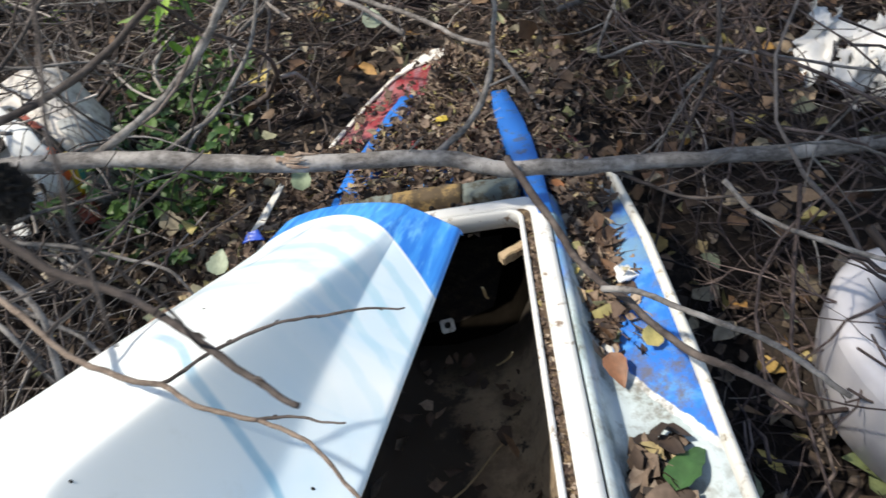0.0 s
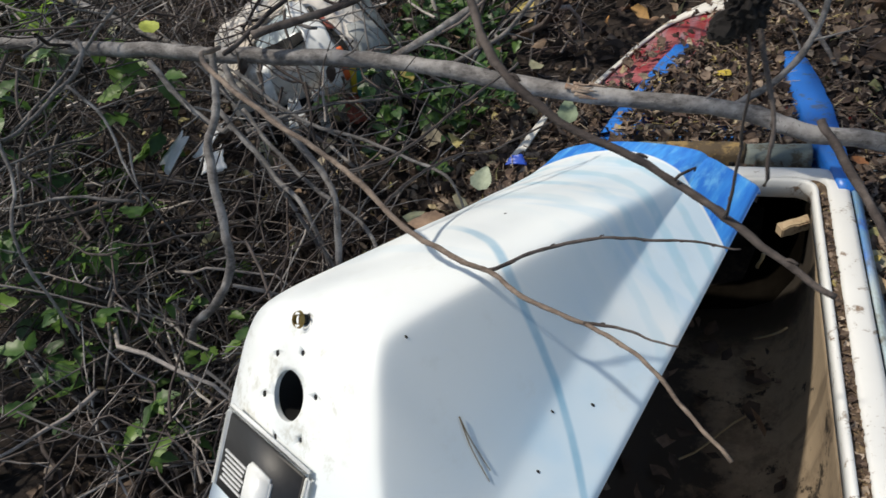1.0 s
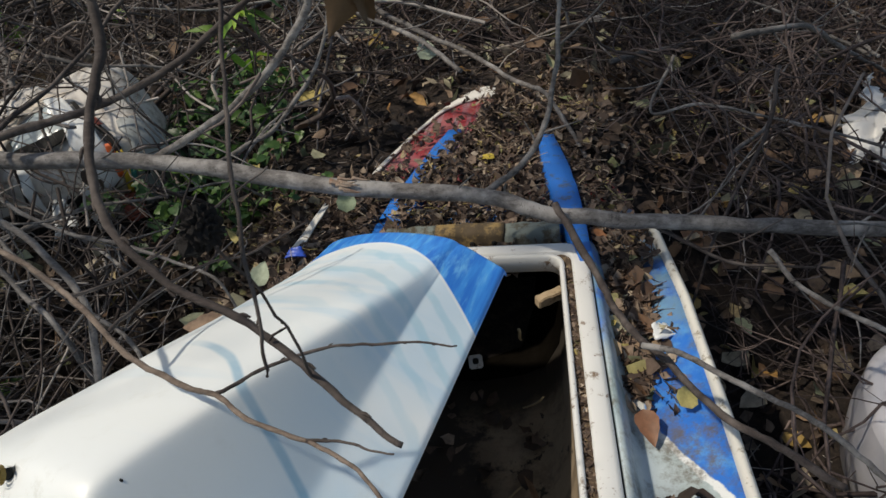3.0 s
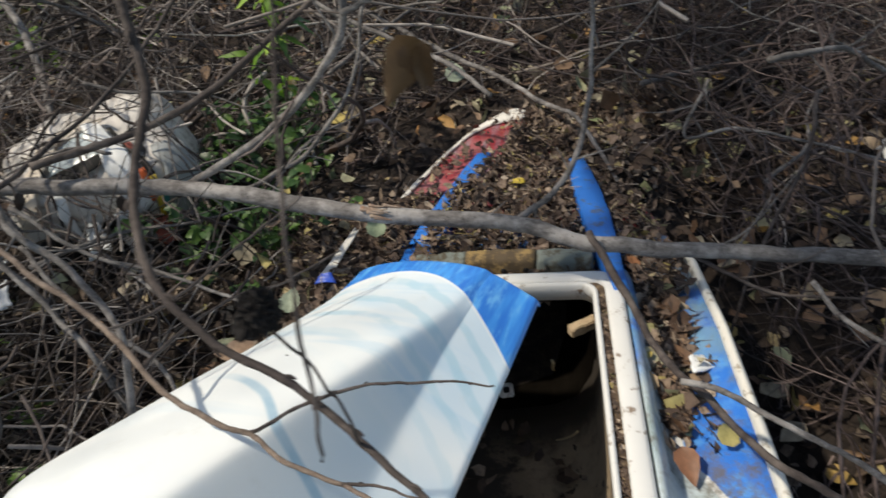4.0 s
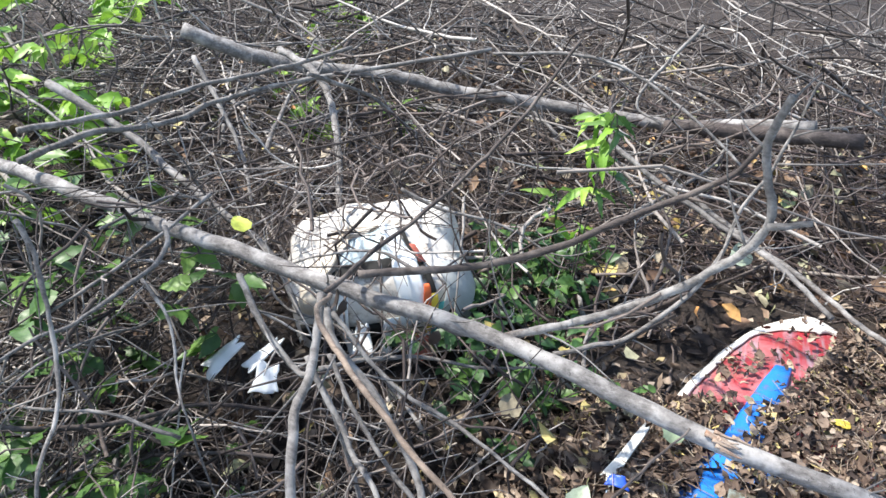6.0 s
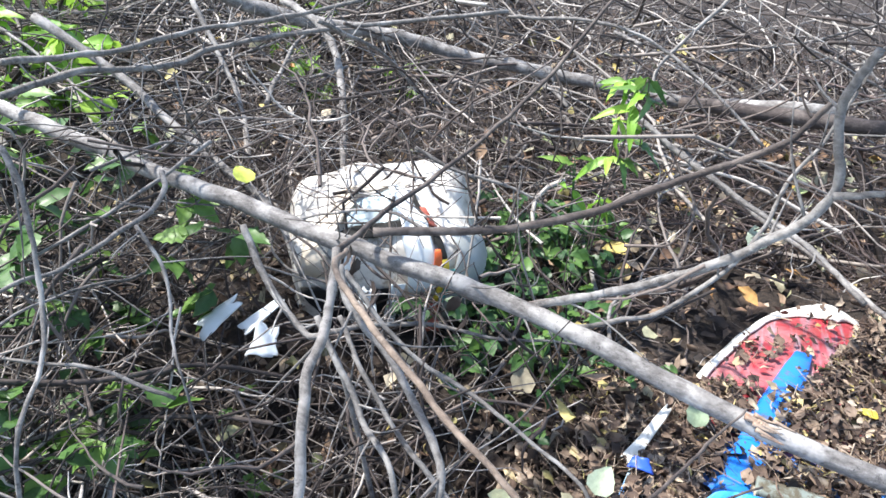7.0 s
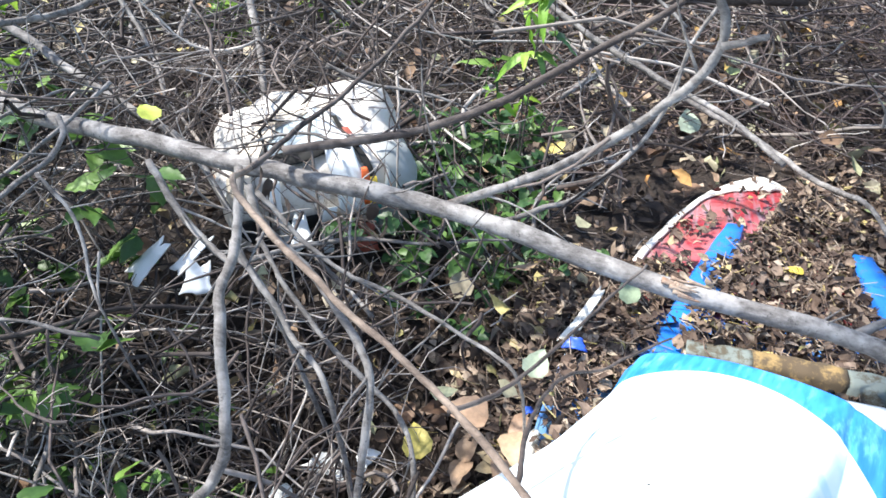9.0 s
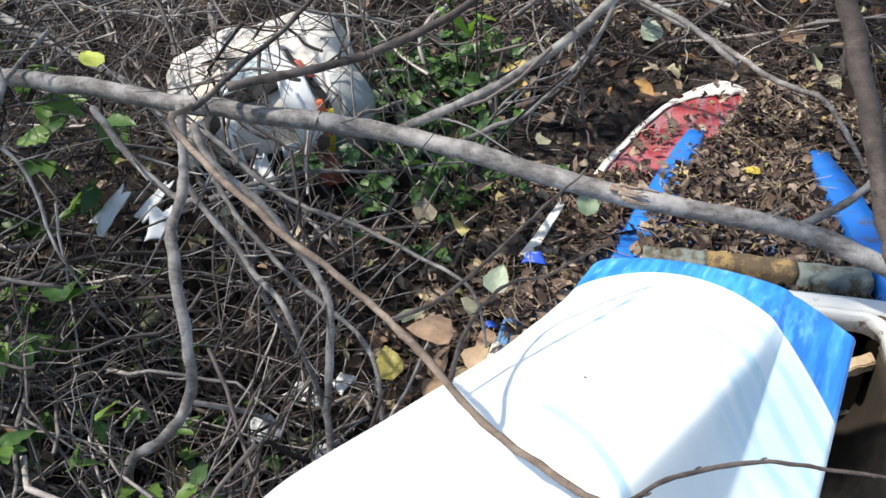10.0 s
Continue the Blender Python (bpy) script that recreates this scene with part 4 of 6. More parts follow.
branch("branch", "dark branch reaching over the engine cover", BARK_DARK, 0.0037, 0.0016, (-0.162, -0.521, 1.242), (-0.14, -0.561, 1.19), (-0.132, -0.606, 1.168), (-0.117, -0.652, 1.144), (-0.09, -0.687, 1.125), (-0.046, -0.714, 1.105), (0.012, -0.736, 1.089), (0.064, -0.767, 1.078), (0.092, -0.783, 1.07), shoots=0.0)
branch("branch", "thin dry branch in the brushwood", BARK_DARK, 0.00089, 0.00052, (0.015, -0.74, 1.095), (0.024, -0.732, 1.096), shoots=0.0)
branch("branch", "thin dark stem hanging over the cover", BARK_DARK, 0.0012, 0.0007, (-0.03, -0.5, 1.62), (0.004, -0.63, 1.36), (0.019, -0.693, 1.253), (0.034, -0.754, 1.211), (0.046, -0.794, 1.176), (0.05, -0.806, 1.15), shoots=0.0)
branch("branch", "thin dry branch in the brushwood", BARK, 0.00666, 0.0037, (0.061, 0.071, 0.608), (0.133, 0.115, 0.649), (0.177, 0.167, 0.718), (0.199, 0.235, 0.835), (0.194, 0.289, 0.953))
branch("branch", "dark branch lying over the side deck", BARK_DARK, 0.00666, 0.00444, (0.196, 0.008, 0.633), (0.251, -0.104, 0.595), (0.307, -0.222, 0.568), (0.346, -0.3, 0.586), (0.403, -0.401, 0.599), (0.442, -0.475, 0.635), (0.491, -0.556, 0.679))
branch("branch", "thin dry branch in the brushwood", BARK, 0.00444, 0.00296, (0.319, -0.305, 0.609), (0.369, -0.354, 0.646), (0.438, -0.433, 0.674), (0.479, -0.499, 0.709), (0.51, -0.585, 0.735))
branch("branch", "thin dry branch in the brushwood", BARK_DARK, 0.00444, 0.00222, (0.365, 0.036, 0.579), (0.454, 0.006, 0.538), (0.551, -0.019, 0.519), (0.687, -0.043, 0.535))
branch("branch", "thin dry branch in the brushwood", BARK, 0.00444, 0.0037, (0.556, -0.069, 0.596), (0.59, -0.144, 0.581), (0.667, -0.229, 0.589), (0.71, -0.292, 0.61))
branch("branch", "thin dry branch in the brushwood", BARK_DARK, 0.00444, 0.00237, (0.647, 0.35, 0.732), (0.618, 0.243, 0.656), (0.547, 0.13, 0.568), (0.491, 0.024, 0.519), (0.45, -0.05, 0.25))
branch("branch", "thin dry branch in the brushwood", BARK, 0.0037, 0.00296, (0.468, 0.493, 0.696), (0.426, 0.443, 0.577), (0.537, 0.434, 0.602), (0.705, 0.375, 0.59), (0.957, 0.241, 0.576))
branch("branch", "upright brown stem standing beside the cover", BARK_DARK, 0.00209, 0.0036, (-0.19, -0.6, 1.56), (-0.19, -0.68, 1.44), (-0.188, -0.732, 1.38), (-0.18, -0.808, 1.324), (-0.16, -0.877, 1.29), (-0.182, -0.912, 1.235), (-0.193, -0.949, 1.18), (-0.187, -0.981, 1.155), (-0.165, -1.032, 1.12), (-0.15, -1.08, 1.02), (-0.14, -1.1, 0.6), (-0.14, -1.1, 0.2), shoots=0.0)
branch("branch", "thin dry branch in the brushwood", BARK_DARK, 0.00207, 0.00118, (-0.193, -0.91, 1.228), (-0.22, -0.95, 1.2), (-0.25, -1, 1.16), (-0.27, -1.04, 1.1), shoots=0.0)
branch("branch", "thin dry branch in the brushwood", BARK_DARK, 0.00089, 0.00052, (0.04, -0.754, 1.084), (0.043, -0.765, 1.13), (0.035, -0.787, 1.205), shoots=0.0)
branch("branch", "thin dry branch in the brushwood", BARK_DARK, 0.00118, 0.00052, (0.14, -0.58, 1.9), (0.12, -0.64, 1.5), (0.095, -0.68, 1.34), (0.082, -0.697, 1.272), shoots=0.0)
branch("fallen_log", "slender grey fallen trunk lying across the hull", BARK, 0.0192, 0.0124, (-2.7, 0.12, 0.7), (-2.02, 0.09, 0.705), (-1.486, 0.088, 0.684), (-0.95, 0.07, 0.685), (-0.62, 0.085, 0.672), (-0.229, 0.048, 0.642), (0.061, 0.05, 0.617), (0.191, 0.02, 0.6), (0.5, 0.03, 0.575), (0.879, 0.05, 0.555), (1.3, 0.1, 0.54), sides=14, knots=0.1, cat="log", shoots=0.8)
# ---- brushwood ----
def thin_tube(verts, faces, pts, r0, r1, r):
    """Adds a four-sided tapering twig along pts."""
    n, base = len(pts), len(verts)
    up = Vector((r.gauss(0, 1), r.gauss(0, 1), r.gauss(0, 1))).normalized()
    for i, q in enumerate(pts):
        t = (pts[min(i + 1, n - 1)] - pts[max(i - 1, 0)]).normalized()
        s = t.cross(up).normalized()
        u = s.cross(t)
        rad_i = (r0 + (r1 - r0) * i / (n - 1)) * (1 + 0.25 * r.random())
        for k in range(4):
            ang = math.pi / 2 * k
            verts.append(q + (s * math.cos(ang) + u * math.sin(ang)) * rad_i)
    for i in range(n - 1):
        for k in range(4):
            a0, a1 = base + i * 4 + k, base + i * 4 + (k + 1) % 4
            faces.append((a0, a1, a1 + 4, a0 + 4))


def wander(r, p, d, L, n, kink, bend):
    """Points of a kinked, bent twig from p along d."""
    pts = []
    for _ in range(n):
        pts.append(p.copy())
        d = (d + bend / n + Vector((r.gauss(0, 1), r.gauss(0, 1), r.gauss(0, 1))) * kink).normalized()
        p = p + d * (L / (n - 1))
    return pts


def settle(pts):
    """Lifts the points out of the ground; False where a twig may not pass."""
    for q in pts:
        q.z = max(q.z, ground_z(q.x, q.y) + 0.004)
    return all(clear_of(q.x, q.y, q.z) for q in pts)


def joined(name, label, verts, faces, mat):
    me = bpy.data.meshes.new(name)
    me.from_pydata([tuple(v) for v in verts], [], faces)
    me.materials.append(mat)
    me.polygons.foreach_set("use_smooth", [True] * len(me.polygons))
    return tagged(new(name, me), label, "brushwood", kind="stuff")


def twigs(name, label, count, area, zlo, zhi, length, rad, seed, flat=0.35, mat=TWIG):
    r = random.Random(seed)
    verts, faces = [], []
    for _ in range(count):
        x, y = r.uniform(area[0], area[1]), r.uniform(area[2], area[3])
        if y > 0.75 and noise.noise((x * 1.5, y * 1.5, 9.0)) + 0.5 * noise.noise((x * 4, y * 4, 3.0)) < r.uniform(-0.6, 0.08):
            continue
        z = brush_z(x, y) + zlo + (zhi - zlo) * r.random() ** 1.5 - brush_depth(x, y) * r.random() ** 2
        L = length * r.uniform(0.35, 1.3)
        a = r.uniform(0, 2 * math.pi)
        d = Vector((math.cos(a), math.sin(a), r.gauss(0, flat))).normalized()
        bend = Vector((r.gauss(0, 1), r.gauss(0, 1), r.gauss(-0.15, 0.6))) * 0.45
        pts = wander(r, Vector((x, y, z)) - d * L * 0.5, d, L, 9, 0.25, bend)
        if settle(pts):
            rr = rad * (0.4 + 1.2 * r.random() ** 2.5)
            thin_tube(verts, faces, pts, rr, rr * 0.35, r)
    return joined(name, label, verts, faces, mat)


def sprays(name, label, count, area, zlo, zhi, length, rad, seed, flat=0.3, mat=TWIG):
    """Forked dead boughs: a long bent stem with side twigs that fork again."""
    r = random.Random(seed)
    verts, faces = [], []
    for _ in range(count):
        x, y = r.uniform(area[0], area[1]), r.uniform(area[2], area[3])
        L, a = length * r.uniform(0.5, 1.4), r.uniform(0, 2 * math.pi)
        d = Vector((math.cos(a), math.sin(a), r.gauss(0, flat))).normalized()
        bend = Vector((r.gauss(0, 1), r.gauss(0, 1), r.gauss(0, 0.5))) * 0.7
        stem = wander(r, Vector((x, y, brush_z(x, y) + r.uniform(zlo, zhi))) - d * L * 0.5, d, L, 12, 0.11, bend)
        if not settle(stem):
            continue
        rr = rad * r.uniform(0.5, 1.5)
        thin_tube(verts, faces, stem, rr, rr * 0.3, r)
        for _ in range(r.randint(3, 6)):
            i = r.randrange(2, 11)
            along = (stem[i] - stem[i - 1]).normalized()
            out = along.cross(Vector((r.gauss(0, 1), r.gauss(0, 1), r.gauss(0, 1)))).normalized()
            l2 = L * r.uniform(0.12, 0.4) * (1.2 - i / 12)
            side = wander(r, stem[i].copy(), (along * r.uniform(0.5, 1.2) + out).normalized(), l2, 7, 0.18, Vector((0, 0, 0.2)))
            if not settle(side):
                continue
            thin_tube(verts, faces, side, rr * 0.5, 0.0007, r)
            for k in (2, 4):
                out = Vector((r.gauss(0, 1), r.gauss(0, 1), r.gauss(0, 1))).normalized()
                tip = wander(r, side[k].copy(), ((side[k + 1] - side[k]).normalized() + out * 0.8).normalized(), l2 * r.uniform(0.2, 0.5), 4, 0.2, Vector((0, 0, 0)))
                if settle(tip):
                    thin_tube(verts, faces, tip, rr * 0.28, 0.0006, r)
    return joined(name, label, verts, faces, mat)


RED_TWIG = bark("purple_brown_twig", (0.022, 0.015, 0.015), (0.085, 0.062, 0.06), (0.2, 0.155, 0.145))
twigs("brushwood", "tangle of thin dry grey-brown twigs on the woodland floor", 2600, (-4.2, 2.4, -1.0, 3.6), 0.0, 0.16, 0.40, 0.0030, 11)
twigs("brushwood", "heap of crossing dead twigs beside the hull", 800, (-1.7, -0.35, -0.75, 0.75), 0.08, 0.46, 0.45, 0.0032, 12, 0.5)
twigs("brushwood", "dark thicket of fine twigs beside the hull", 1300, (0.45, 1.8, -0.7, 1.6), 0.0, 0.40, 0.45, 0.0028, 13, 0.5, RED_TWIG)
twigs("brushwood", "dense bank of dead twigs behind the bow", 1200, (-3.8, 2.2, 0.9, 5.0), 0.0, 0.30, 0.6, 0.0042, 14, 0.35, PALE_TWIG)
twigs("brushwood", "dead sticks of thumb thickness lying crosswise", 170, (-3.4, 1.9, 0.35, 4.4), 0.06, 0.36, 1.0, 0.0085, 15, 0.2, PALE_TWIG)
twigs("brushwood", "pencil-thick bare sticks in the brush heap", 420, (-2.6, 1.8, -0.7, 2.6), 0.02, 0.26, 0.7, 0.0052, 16, 0.35)
twigs("brushwood", "thin dead stalks among the far leaves", 2200, (-9.0, 4.0, 2.2, 9.0), 0.0, 0.55, 1.1, 0.008, 17, 0.4, PALE_TWIG)
twigs("brushwood", "fine twigs lying round the buried bow", 700, (-0.9, 1.3, 0.6, 1.9), 0.0, 0.18, 0.32, 0.0026, 18, 0.35, RED_TWIG)
twigs("brushwood", "fine twigs lying over the white fairing", 330, (-1.55, -0.7, 0.1, 0.95), 0.24, 0.42, 0.5, 0.0024, 19, 0.3)
twigs("brushwood", "far sticks on the slope behind", 1500, (-6.0, -2.6, -0.8, 3.6), 0.0, 0.5, 0.9, 0.006, 20, 0.4, PALE_TWIG)
twigs("brushwood", "dry twigs at the far side of the thicket", 1500, (1.75, 4.2, -1.4, 4.6), 0.0, 0.3, 0.5, 0.0042, 35, 0.4)
sprays("brushwood", "pale forked dead boughs over the far brush", 105, (-3.3, 1.6, 0.7, 3.4), 0.08, 0.42, 1.2, 0.0058, 51, 0.25, PALE_TWIG)
sprays("brushwood", "grey-brown forked boughs in the far brush", 95, (-3.3, 1.9, 0.6, 3.2), 0.04, 0.30, 0.9, 0.0036, 52, 0.3)
sprays("brushwood", "thin forked boughs in the heap beside the hull", 190, (-1.9, -0.42, -0.72, 0.7), 0.1, 0.36, 0.55, 0.0027, 53, 0.45, PALE_TWIG)
sprays("brushwood", "thin bare boughs low beside the cover", 80, (-1.15, -0.5, -0.85, -0.3), 0.12, 0.45, 0.5, 0.0026, 57, 0.4, PALE_TWIG)
sprays("brushwood", "bleached forked boughs between the brambles", 75, (-2.0, -0.9, -0.72, 0.1), 0.06, 0.3, 0.6, 0.0032, 56, 0.4, PALE_TWIG)
sprays("brushwood", "purple-brown forked boughs of the thicket", 190, (0.5, 1.7, -0.5, 1.7), 0.06, 0.42, 0.65, 0.0029, 54, 0.4, RED_TWIG)
sprays("brushwood", "purple-brown forked boughs behind the bow", 130, (-0.6, 1.5, 0.95, 2.3), 0.05, 0.36, 0.8, 0.0031, 55, 0.3, RED_TWIG)


# single forked sticks lying and leaning in the brush
def stick(r, x, y, lift, L, rad, mat, label, tilt):
    a = r.uniform(0, 2 * math.pi)
    d = Vector((math.cos(a), math.sin(a), r.gauss(0, tilt))).normalized()
    p = Vector((x, y, brush_z(x, y) + lift)) - d * L / 2
    pts = []
    for _ in range(6):
        q = p.copy()
        q.z = max(q.z, ground_z(q.x, q.y) + rad)
        if not clear_of(*q):
            return
        pts.append(tuple(q))
        d = (d + Vector((r.gauss(0, 0.24), r.gauss(0, 0.24), r.gauss(-0.02, 0.15)))).normalized()
        p = p + d * L / 5
    branch("branch", label, mat, rad, rad * 0.35, *pts, sides=6, knots=0.2, shoots=0.9)


r = random.Random(301)
for k in range(150):
    x, y = r.uniform(-2.9, 1.3), r.uniform(0.55, 3.2)
    stick(r, x, y, r.uniform(0.08, 0.36), r.uniform(0.6, 1.6), r.uniform(0.0035, 0.0095), r.choice((BARK, BARK, PALE_TWIG, BARK_DARK)), "bare forked dead branch lying in the far brush", 0.22)
for k in range(70):
    x, y = r.uniform(-1.75, -0.4), r.uniform(-0.7, 0.55)
    stick(r, x, y, r.uniform(0.1, 0.42), r.uniform(0.4, 0.95), r.uniform(0.0028, 0.006), r.choice((BARK, BARK, BARK_DARK)), "thin forked dead branch in the brush heap", 0.35)
for k in range(40):
    x, y = r.uniform(0.5, 1.7), r.uniform(-0.4, 1.4)
    stick(r, x, y, r.uniform(0.05, 0.32), r.uniform(0.4, 1.0), r.uniform(0.0028, 0.006), r.choice((BARK, BARK_DARK)), "thin forked dead branch in the dark thicket", 0.35)


# ---- leaf litter ----
def leaf_verts(r, size):
    """A small folded leaf of six points."""
    w = size * r.uniform(0.3, 0.85)
    c = size * r.uniform(-0.1, 0.25)
    k = size * r.uniform(-0.25, 0.25)
    raw = [(0, -size * 0.5, k * 0.4), (w * 0.5, -size * 0.12, c), (w * 0.38, size * 0.25, c * 0.8), (0, size * 0.55, k),
            (-w * 0.38, size * 0.25, c * 0.9), (-w * 0.5, -size * 0.12, c), (0, 0.05 * size, -0.01 * size)]
    j = size * 0.13
    return [(x + r.uniform(-j, j), y + r.uniform(-j, j), z + r.uniform(-j, j)) for x, y, z in raw]


LEAF_F = [(0, 1, 6), (1, 2, 6), (2, 3, 6), (3, 4, 6), (4, 5, 6), (5, 0, 6)]


def scatter(name, label, count, place, size, seed, mat=LITTER):
    r = random.Random(seed)
    verts, faces = [], []
    for _ in range(count):
        spot = place(r)
        if spot is None:
            continue
        m = pose(*spot, r.gauss(0, 34), r.gauss(0, 34), r.uniform(0, 360))
        b = len(verts)
        verts += [tuple(m @ Vector(v)) for v in leaf_verts(r, size * r.uniform(0.5, 1.5))]
        faces += [tuple(b + i for i in f) for f in LEAF_F]
    me = bpy.data.meshes.new(name)
    me.from_pydata(verts, [], faces)
    me.materials.append(mat)
    me.polygons.foreach_set("use_smooth", [True] * len(me.polygons))
    return tagged(new(name, me), label, "leaf litter", kind="stuff")


def on_ground(x0, x1, y0, y1, lift, bed=ground_z):
    def place(r):
        x, y = r.uniform(x0, x1), r.uniform(y0, y1)
        p = HULL_M.inverted() @ Vector((x, y, 0.4))
        if -1.3 < p.y < 0.97 and abs(p.x) < half(p.y) + 0.01:
            return None
        return x, y, bed(x, y) + lift * r.random() + 0.004
    return place


def on_foredeck(r):
    y = r.uniform(0.02, 0.95)
    x = r.uniform(-1, 1) * half(y) * 0.95
    bare = x < 0.11 - 0.42 * (0.93 - y) and y > 0.45
    if bare and r.random() < (0.8 if abs(x + 0.17) < 0.05 and 0.55 < y < 0.7 else 0.965):
        return None
    if x > 0:
        if abs(x - 0.234 + 0.098 * y) < 0.03 and y < 0.53 and r.random() < 0.86:
            return None
    else:
        off = x + 0.234 - 0.243 * y
        if -0.05 < off < 0.004 and y < 0.62 and r.random() < 0.85:
            return None
    heap = 0.0 if bare else 0.03 * max(0.0, 1 - abs(x + 0.16 - 0.2 * y) / 0.09) + (0.035 if x > 0.0 and y > 0.6 else 0.0)
    p = HULL_M @ Vector((x, y, deck_z(x, y) + 0.004 + (0.026 + heap) * r.random()))
    return tuple(p)


def on_bank(r):
    if r.random() < 0.62:
        x, y = r.gauss(-0.40, 0.13), r.gauss(0.12, 0.24)
    else:
        x, y = r.gauss(0.27, 0.12), r.gauss(0.74, 0.22)
    p = HULL_M.inverted() @ Vector((x, y, 0.45))
    if x < 0 and y > 0.42 or p.y < 0 and abs(p.x) < 0.3 or abs(p.x) < 0.15 or (p.x < 0 and abs(-p.x - 0.234 + 0.243 * p.y) < 0.045 and r.random() < 0.6) or (p.x > 0.1 and p.y < 0.36):
        return None
    z = ground_z(x, y)
    if p.y < 0.96 and abs(p.x) < half(p.y):
        z = max(z, (HULL_M @ Vector((p.x, p.y, deck_z(p.x, p.y)))).z)
    return x, y, z + 0.004 + 0.02 * r.random()


def on_sidedeck(r):
    y = r.uniform(-0.34, 0.08)
    x = r.triangular(0.25, 0.39, 0.29)
    if r.random() < max(0.0, -y * 2.2):
        return None
    return tuple(HULL_M @ Vector((x, y, -0.056 + 0.014 * r.random())))


def in_bay(r):
    y = r.uniform(-1.05, -0.1)
    x = r.uniform(-0.16, 0.16)
    return tuple(HULL_M @ Vector((x, y, -0.30 + 0.05 * r.random() + 0.12 * max(0, x / 0.16) * (y < -0.3) * r.random())))


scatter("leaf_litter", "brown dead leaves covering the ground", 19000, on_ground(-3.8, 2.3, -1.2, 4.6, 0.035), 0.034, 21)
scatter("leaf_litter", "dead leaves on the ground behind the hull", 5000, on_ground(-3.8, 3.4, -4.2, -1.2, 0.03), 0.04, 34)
scatter("leaf_litter", "brown leaves heaped on the fore deck", 8200, on_foredeck, 0.022, 22, CRUMBS)
scatter("leaf_litter", "brown leaves banked against the buried gunwale", 3600, on_bank, 0.028, 25, CRUMBS)


def straws(name, label, count, place, size, seed, mat):
    """Short thin stalks and slivers strewn on a surface."""
    r = random.Random(seed)
    verts, faces = [], []
    for _ in range(count):
        spot = place(r)
        if spot is None:
            continue
        L, w = size * r.uniform(0.4, 1.6), r.uniform(0.0005, 0.0014)
        m = pose(spot[0], spot[1], spot[2] + 0.006, r.gauss(0, 14), r.gauss(0, 20), r.uniform(0, 360))
        b, k = len(verts), r.uniform(-0.15, 0.15) * L
        for x, off in ((-0.5, 0), (0, k), (0.5, 0)):
            for dy, dz in ((-w, 0), (0, w), (w, 0)):
                verts.append(tuple(m @ Vector((x * L, dy + off, dz))))
        for i in range(2):
            for q in range(3):
                a0, a1 = b + 3 * i + q, b + 3 * i + (q + 1) % 3
                faces.append((a0, a1, a1 + 3, a0 + 3))
    me = bpy.data.meshes.new(name)
    me.from_pydata(verts, [], faces)
    me.materials.append(mat)
    return tagged(new(name, me), label, "leaf litter", kind="stuff")


def in_channel(r):
    y = r.uniform(-1.0, -0.02)
    return tuple(HULL_M @ Vector((0.195 + r.gauss(0, 0.004), y, 0.001)))


def in_trough(r):
    return tuple(HULL_M @ Vector((r.triangular(0.275, 0.36, 0.3), r.uniform(-0.72, -0.5), -0.056 + 0.03 * r.random())))


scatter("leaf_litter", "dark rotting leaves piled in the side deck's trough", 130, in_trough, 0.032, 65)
straws("stalks", "dry stalks strewn over the fore deck", 2600, on_foredeck, 0.045, 26, CRUMBS)
straws("stalks", "dry stalks strewn over the leaf banks", 1500, on_bank, 0.05, 27, CRUMBS)
straws("stalks", "fine broken stalks all over the woodland floor", 4500, on_ground(-2.2, 1.6, -0.8, 2.2, 0.03), 0.06, 28, TWIG)
straws("stalks", "thin stalks on the side deck", 160, on_sidedeck, 0.05, 29, CRUMBS)
scatter("leaf_litter", "brown crumbs in the channel round the opening", 420, in_channel, 0.011, 30, CRUMBS)
scatter("leaf_litter", "dead leaves caught on the side deck", 600, on_sidedeck, 0.030, 23, CRUMBS)
scatter("leaf_litter", "curled tan leaves heaped on the side deck", 110, on_sidedeck, 0.046, 33, MIXED)

scatter("leaf_litter", "tan, brown and grey-green leaves strewn past the bow", 620, on_ground(-1.0, 1.3, 0.7, 2.4, 0.10, brush_z), 0.052, 61, MIXED)
scatter("leaf_litter", "brown and yellow leaves under the thicket", 330, on_ground(0.45, 1.5, -0.8, 0.9, 0.08), 0.05, 62, MIXED)
scatter("leaf_litter", "pale leaves lying among the far twigs", 520, on_ground(-3.2, -0.5, 0.6, 3.0, 0.14, brush_z), 0.055, 63, MIXED)
scatter("leaf_litter", "dead leaves caught in the twig heap", 220, on_ground(-1.8, -0.4, -0.7, 0.5, 0.2), 0.045, 64, MIXED)
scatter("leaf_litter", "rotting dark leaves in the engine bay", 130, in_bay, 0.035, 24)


# ---- unseen tree overhead, added so that its boughs shade the hull ----
tree = empty("tree", pose(-0.9, -3.4, ground_z(-0.9, -3.4) - 0.1), "unseen bare-limbed grey tree added behind, boughs spread overhead for shade", "tree")
r = random.Random(5)
bm = bmesh.new()
tube(bm, smooth_line([Vector(p) for p in ((0, 0, 0), (0.05, 0.1, 1.2), (0.0, 0.3, 2.4), (0.15, 0.8, 3.6), (0.2, 1.2, 4.8))], 5), 0.11, 0.05, 12, 0.05, r)
part("trunk", bm, BARK, tree)
fine = []
